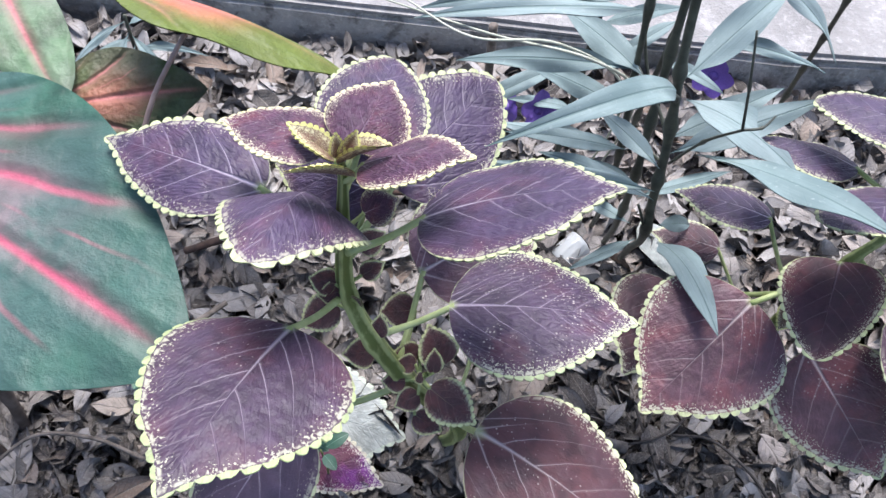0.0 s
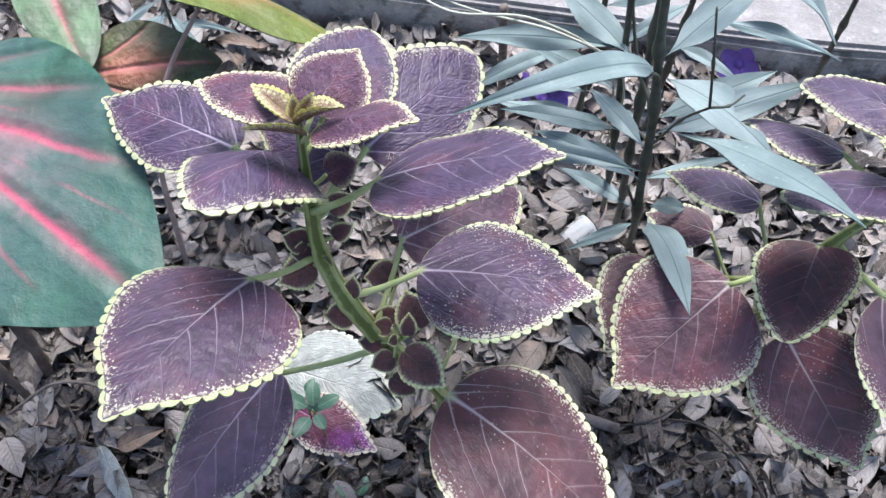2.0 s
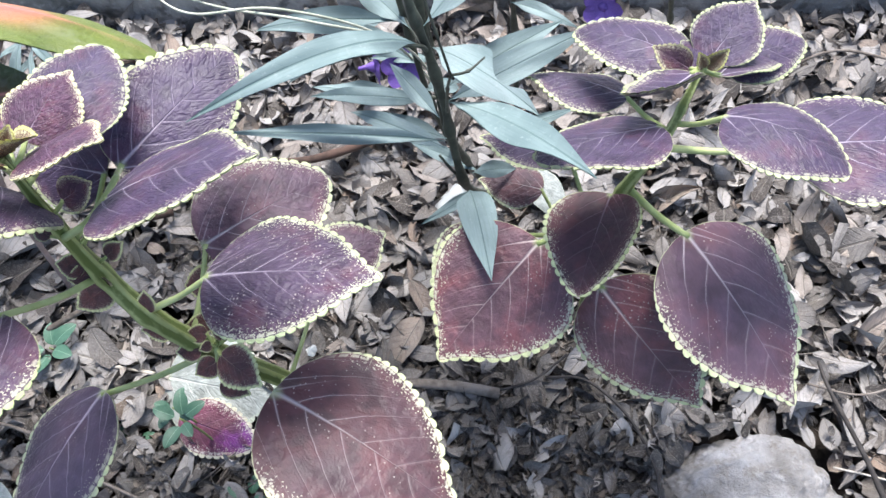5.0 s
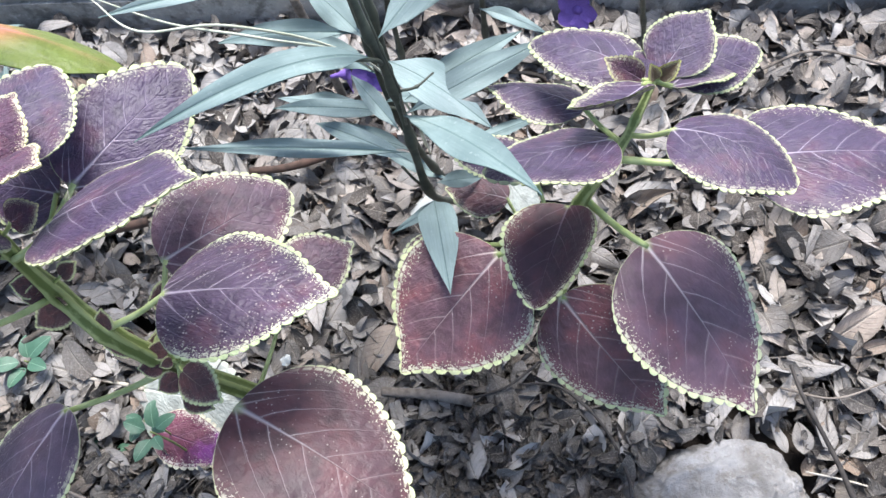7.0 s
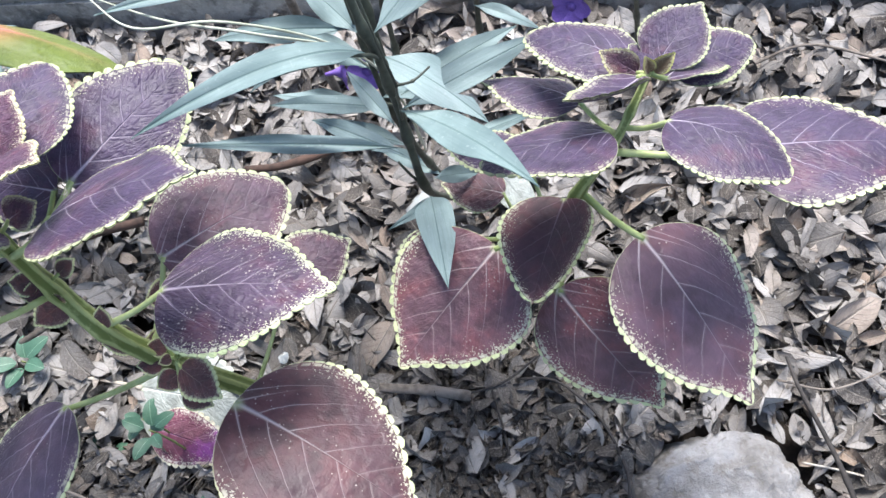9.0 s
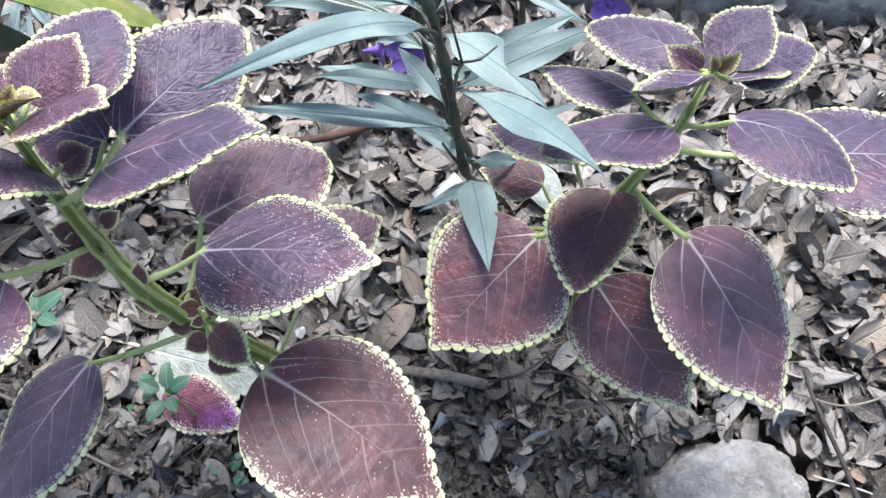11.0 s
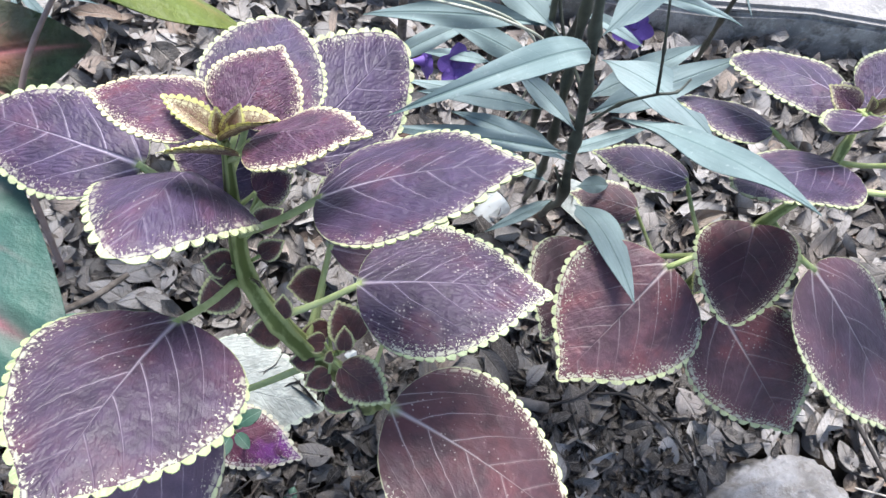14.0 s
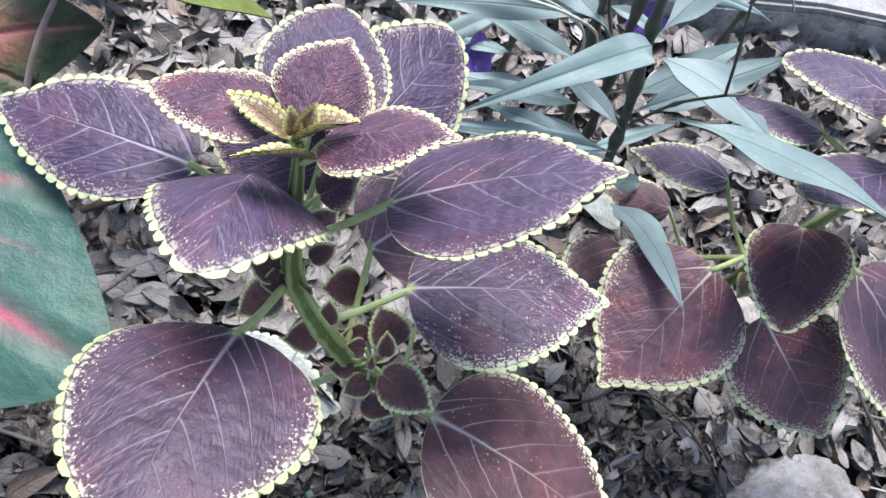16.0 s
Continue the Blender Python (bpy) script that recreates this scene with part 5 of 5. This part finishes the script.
end_faces = [tuple(range(24))] + [(k * 24 + j, k * 24 + (j + 1) % 24, (k + 1) * 24 + (j + 1) % 24, (k + 1) * 24 + j) for k in range(2) for j in range(24)]
part("cup_base", mesh_from("cup_base", end_verts, end_faces, STRAW), cup_thing, "dull yellowish base", cup_pose)
scrap_pts = [(0.006 * math.cos(a) * (1 + 0.3 * math.sin(3 * a)), 0.007 * math.sin(a), 0.003 * math.sin(2 * a)) for a in [k * 0.7 for k in range(9)]]
scrap = part("plastic_scrap", mesh_from("plastic_scrap", scrap_pts + [(0.0, 0.0, 0.006)], [(k, (k + 1) % 9, 9) for k in range(9)], PLASTIC, False), None, "", pose(0.034, 0.285, 0.045))
tagged(scrap, "small crumpled scrap of clear plastic film", "plastic scrap")


def twig(points, r0, r1, material, label, knots=(), name="twig"):
    points = [Vector(p) + Vector((0, 0, 0.016 if 0.01 < p[2] < 0.06 else 0)) for p in points]
    base = Vector(points[0])
    th = part(name, tube_mesh(name, [Vector(p) - base for p in points], (r0, (r0 + r1) / 2, r1), material, 24, 7, 0, knots), None, "", Matrix.Translation(base))
    return tagged(th, label, "twig", "twigs on the litter")


twig([(0.56, 0.234, 0.045), (0.563, 0.204, 0.045), (0.573, 0.162, 0.045), (0.58, 0.129, 0.045), (0.585, 0.091, 0.045), (0.585, 0.066, 0.045)], 0.0018, 0.0030, BLACK_TWIG, "long black curved twig lying on dry leaves", ((0.3, 0.3), (0.7, 0.3)))
twig([(0.285, 0.239, 0.03), (0.322, 0.233, 0.036), (0.351, 0.208, 0.036), (0.370, 0.178, 0.034), (0.382, 0.135, 0.036), (0.380, 0.10, 0.034)], 0.0014, 0.0017, BLACK_TWIG, "dark curved twig bending past the stone",
     ((0.35, 0.25), (0.75, 0.2)))
twig([(0.14, 0.242, 0.030), (0.19, 0.234, 0.034), (0.235, 0.225, 0.028)], 0.005, 0.0062, TWIG, "short thick brown stick in the litter", ((0.5, 0.15),))
twig([(-0.020, 0.534, 0.034), (0.025, 0.530, 0.040), (0.070, 0.536, 0.046), (0.120, 0.552, 0.048), (0.165, 0.561, 0.040)], 0.0045, 0.0065, RUSSET, "dark curved bark strip on the litter", ((0.4, 0.2),))
twig([(-0.250, 0.440, 0.036), (-0.200, 0.455, 0.044), (-0.140, 0.470, 0.040)], 0.0040, 0.0062, RUSSET, "curled russet strip of bark on the litter", ((0.5, 0.15),))
twig([(0.555, 0.132, 0.025), (0.60, 0.118, 0.025), (0.65, 0.10, 0.02), (0.72, 0.09, 0.02)], 0.001, 0.0012, STRAW, "pale thin straw on the litter")
twig([(-0.40, 0.19, 0.03), (-0.36, 0.225, 0.035), (-0.30, 0.222, 0.04), (-0.25, 0.205, 0.03)], 0.0018, 0.0022, TWIG, "thin bent brown twig on the litter")
twig([(-0.27, 0.33, 0.03), (-0.22, 0.345, 0.05), (-0.19, 0.37, 0.05)], 0.004, 0.003, TWIG, "short brown twig on the litter")
twig([(-0.21, 0.17, 0.03), (-0.165, 0.15, 0.035), (-0.12, 0.13, 0.03)], 0.0018, 0.0015, TWIG, "thin brown twig on the litter")
twig([(0.10, 0.64, 0.0), (0.093, 0.625, 0.12), (0.085, 0.60, 0.26)], 0.0055, 0.005, TWIG, "upright cut brown stick beside the kerb", name="stick")
twig([(0.25, 0.27, 0.03), (0.262, 0.21, 0.03), (0.27, 0.16, 0.03)], 0.0016, 0.0012, BLACK_TWIG, "thin dark twig under the leaves")
twig([(0.22, 0.225, 0.03), (0.27, 0.235, 0.034), (0.31, 0.262, 0.03)], 0.0012, 0.0015, BLACK_TWIG, "thin dark twig under the leaves")
twig([(0.55, 0.215, 0.03), (0.60, 0.20, 0.032), (0.66, 0.215, 0.03)], 0.0014, 0.001, TWIG, "thin brown twig on the litter")
twig([(0.62, 0.62, 0.03), (0.70, 0.64, 0.035), (0.80, 0.60, 0.03)], 0.002, 0.0016, TWIG, "thin brown twig near the kerb")


# ---- leaf litter ----
rnd = random.Random(5)


def dry_blade(length, width, curl, roll, bend, n=6, m=4, lean=0.0, crease=0.0, crumple=0.0, cut=1.0, seed=0):
    """Places, faces and map of one dead leaf lying along x: rolled across, bent along, crumpled, creased at the midrib; cut below 1 tears its end off."""
    verts, faces, uv = [], [], []
    for i in range(n + 1):
        u = i / n * cut
        w = 0.5 * width * max(0.04, math.sin(math.pi * u ** 0.8) ** 0.75)
        k = curl * (0.6 + 0.8 * u)
        for j in range(m + 1):
            v = 2 * j / m - 1
            a = v * k
            y = w * (math.sin(a) / k if abs(k) > 0.05 else v)
            z = w * (1 - math.cos(a)) / max(0.3, abs(k)) * (1 if k > 0 else -1)
            z += crease * w * abs(v) + bend * length * (4 * u * (1 - u) - 0.5) + roll * length * (u - 0.5) * v * 0.5
            z += crumple * length * noise.noise(Vector((u * 4.5 + seed, v * 1.6, seed * 1.7)))
            torn = 0.05 * length * noise.noise(Vector((v * 3, seed, 5))) if cut < 1 and i == n else 0
            verts.append(((u - 0.5) * length + torn, y + lean * length * math.sin(2.6 * u), z))
            uv.append((u, 0.5 + 0.5 * v))
    for i in range(n):
        for j in range(m):
            a = i * (m + 1) + j
            faces.append((a, a + m + 1, a + m + 2, a + 1))
    return verts, faces, uv


def litter_pose(x, y, z, tilt):
    return pose(x, y, z, rnd.gauss(0, tilt), rnd.gauss(0, tilt), rnd.uniform(0, 360))


shapes = [dry_blade(1.0, rnd.uniform(0.20, 0.64), rnd.choice((-1, 1, 1)) * rnd.uniform(0.2, 2.4) * rnd.random(), rnd.uniform(-1.1, 1.1), rnd.uniform(-0.2, 0.2), lean=rnd.uniform(-0.12, 0.12),
                    crease=rnd.uniform(-0.1, 0.4), crumple=rnd.uniform(0.03, 0.16), cut=1.0 if rnd.random() < 0.5 else rnd.uniform(0.45, 0.85), seed=k * 3.1) for k in range(120)]


broad_shapes = [dry_blade(1.0, rnd.uniform(0.36, 0.58), rnd.choice((-1, 1)) * rnd.uniform(0.1, 0.9), rnd.uniform(-0.35, 0.35), rnd.uniform(-0.10, 0.10), 8, 6, rnd.uniform(-0.08, 0.08),
                          rnd.uniform(-0.05, 0.22), rnd.uniform(0.015, 0.06), 1.0 if rnd.random() < 0.75 else rnd.uniform(0.6, 0.85), k * 2.3) for k in range(60)]


def heap(count, x0, x1, y0, y1, lo, hi, seed_z, hole=None, spread=1.0, lift=0.0, patch=None, pieces=None, tilt=24):
    """Many dead leaves; hole keeps a box free, spread thins them out away from the middle."""
    verts, faces, uv = [], [], []
    done = 0
    while done < count:
        x, y = rnd.uniform(x0, x1), rnd.uniform(y0, y1)
        if hole and hole[0] < x < hole[1] and hole[2] < y:
            continue
        if hole and rnd.random() > math.exp(-((x - 0.1) / spread) ** 2 - ((y - 0.35) / spread) ** 2):
            continue
        if patch and rnd.random() > 1.6 * math.exp(-((x - patch[0]) / patch[2]) ** 2 - ((y - patch[1]) / patch[3]) ** 2):
            continue
        if y > kerb_y(x) - 0.012 or ((x - 0.474) / 0.085) ** 2 + ((y - 0.118) / 0.06) ** 2 < 1:
            continue
        done += 1
        s = lo + (hi - lo) * rnd.random() ** (1.0 + 2.0 * min(1.0, max(0.0, (0.55 - y) / 0.4)))
        m = litter_pose(x, y, lift + rnd.uniform(-0.006, seed_z) + 0.018 * noise.noise(Vector((x * 9, y * 9, 1))), tilt)
        m = m @ Matrix.Scale(s, 4)
        sv, sf, su = rnd.choice(pieces or shapes)
        uv += su
        k = len(verts)
        verts += [m @ Vector(q) for q in sv]
        faces += [tuple(i + k for i in f) for f in sf]
    return verts, faces, uv


v1, f1, u1 = heap(15500, -1.0, 1.2, -0.15, 0.9, 0.009, 0.072, 0.042, tilt=28)
litter = part("leaf_litter", mesh_from("leaf_litter", v1, f1, LITTER, True, (("blade", u1),)), ground)
tagged(litter, "thick layer of curled grey-brown dead leaves", kind="stuff")
v3, f3, u3 = heap(9000, -4.0, 4.2, -3.0, 1.2, 0.02, 0.08, 0.025, (-0.97, 1.17, -0.13), 1.7)
outer = part("leaf_litter", mesh_from("leaf_litter", v3, f3, LITTER, True, (("blade", u3),)), ground)
tagged(outer, "thinner layer of dead leaves further out", kind="stuff")

# whole, flatter leaves on top, as they fell last
v7, f7, u7 = heap(1000, -0.5, 0.95, 0.16, 0.80, 0.030, 0.074, 0.018, lift=0.016, patch=(0.45, 0.45, 0.55, 0.33), pieces=broad_shapes, tilt=19)
top_litter = part("leaf_litter", mesh_from("leaf_litter", v7, f7, LITTER, True, (("blade", u7),)), ground)
tagged(top_litter, "whole flat grey-brown dead leaves lying on top", kind="stuff")
# bleached, broader leaves towards the kerb, and rotting crumbs in front, darkened for the plants' shade
v4, f4, u4 = heap(750, -0.75, 0.35, 0.26, 0.85, 0.035, 0.082, 0.014, lift=0.022, patch=(-0.20, 0.56, 0.42, 0.26), pieces=broad_shapes, tilt=15)
pale_litter = part("leaf_litter", mesh_from("leaf_litter", v4, f4, BLEACHED, True, (("blade", u4),)), ground)
tagged(pale_litter, "broad bleached grey dead leaves", kind="stuff")
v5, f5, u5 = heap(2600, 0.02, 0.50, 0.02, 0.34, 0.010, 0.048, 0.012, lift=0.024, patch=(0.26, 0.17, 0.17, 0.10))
shaded_mould = part("leaf_litter", mesh_from("leaf_litter", v5, f5, SHADED_MOULD, True, (("blade", u5),)), ground)
tagged(shaded_mould, "fine crumbs of rotting leaves, darkened as shade under the plants", kind="stuff")
# front-left litter, its tone lowered to stand for the shade there
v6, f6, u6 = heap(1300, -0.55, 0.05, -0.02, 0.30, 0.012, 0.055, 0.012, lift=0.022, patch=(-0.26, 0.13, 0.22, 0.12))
shaded_left = part("leaf_litter", mesh_from("leaf_litter", v6, f6, SHADED_LITTER, True, (("blade", u6),)), ground)
tagged(shaded_left, "brown dead leaves darkened as shade at the front left", kind="stuff")

dry_meshes = []
for k in range(24):
    sv, sf, su = dry_blade(1.0, rnd.uniform(0.34, 0.60), rnd.choice((-1, 1)) * rnd.uniform(0.1, 1.3), rnd.uniform(-0.5, 0.5), rnd.uniform(-0.14, 0.14), 9, 6, rnd.uniform(-0.1, 0.1), rnd.uniform(-0.1, 0.4), rnd.uniform(0.02, 0.08), 1.0, k * 1.3)
    L = rnd.uniform(0.030, 0.074)
    dry_meshes.append(mesh_from("dry_leaf", [Vector(q) * L for q in sv], sf, DRY_LEAF, True, (("blade", su),)))
placed = 0
while placed < 300:
    x, y = rnd.uniform(-0.45, 0.78), rnd.uniform(0.07, 0.79)
    if y > kerb_y(x) - 0.03 or ((x - 0.474) / 0.10) ** 2 + ((y - 0.118) / 0.07) ** 2 < 1:
        continue
    placed += 1
    part("dry_leaf", rnd.choice(dry_meshes), ground, "", litter_pose(x, y, 0.026 + rnd.uniform(0, 0.012), 16))


# loose stalks, straws and bits of twig between the dead leaves
v2, f2, u2 = [], [], []
for k in range(2600):
    x, y = rnd.uniform(-0.8, 1.0), rnd.uniform(0.0, 0.82)
    if y > kerb_y(x) - 0.02 or ((x - 0.47) / 0.13) ** 2 + ((y - 0.11) / 0.10) ** 2 < 1:
        continue
    L, r = rnd.uniform(0.010, 0.075), rnd.uniform(0.0003, 0.0010)
    m = pose(x, y, rnd.uniform(0.018, 0.034), rnd.gauss(0, 8), rnd.gauss(0, 8), rnd.uniform(0, 360))
    bend = rnd.uniform(-0.25, 0.25)
    base = len(v2)
    for i in range(5):
        q = i / 4 - 0.5
        c = Vector((q * L, bend * L * (0.25 - q * q) * 2, bend * 0.3 * L * q))
        for a, b in ((1, 0), (0, 1), (-1, 0), (0, -1)):
            v2.append(m @ (c + Vector((0, a * r, b * r))))
            u2.append((i / 4, 0.5))
    for i in range(4):
        for j in range(4):
            a, b = base + i * 4 + j, base + i * 4 + (j + 1) % 4
            f2.append((a, b, b + 4, a + 4))
bits = part("litter_stalks", mesh_from("litter_stalks", v2, f2, LITTER, True, (("blade", u2),)), ground)
tagged(bits, "loose dry leaf stalks and straws", kind="stuff")
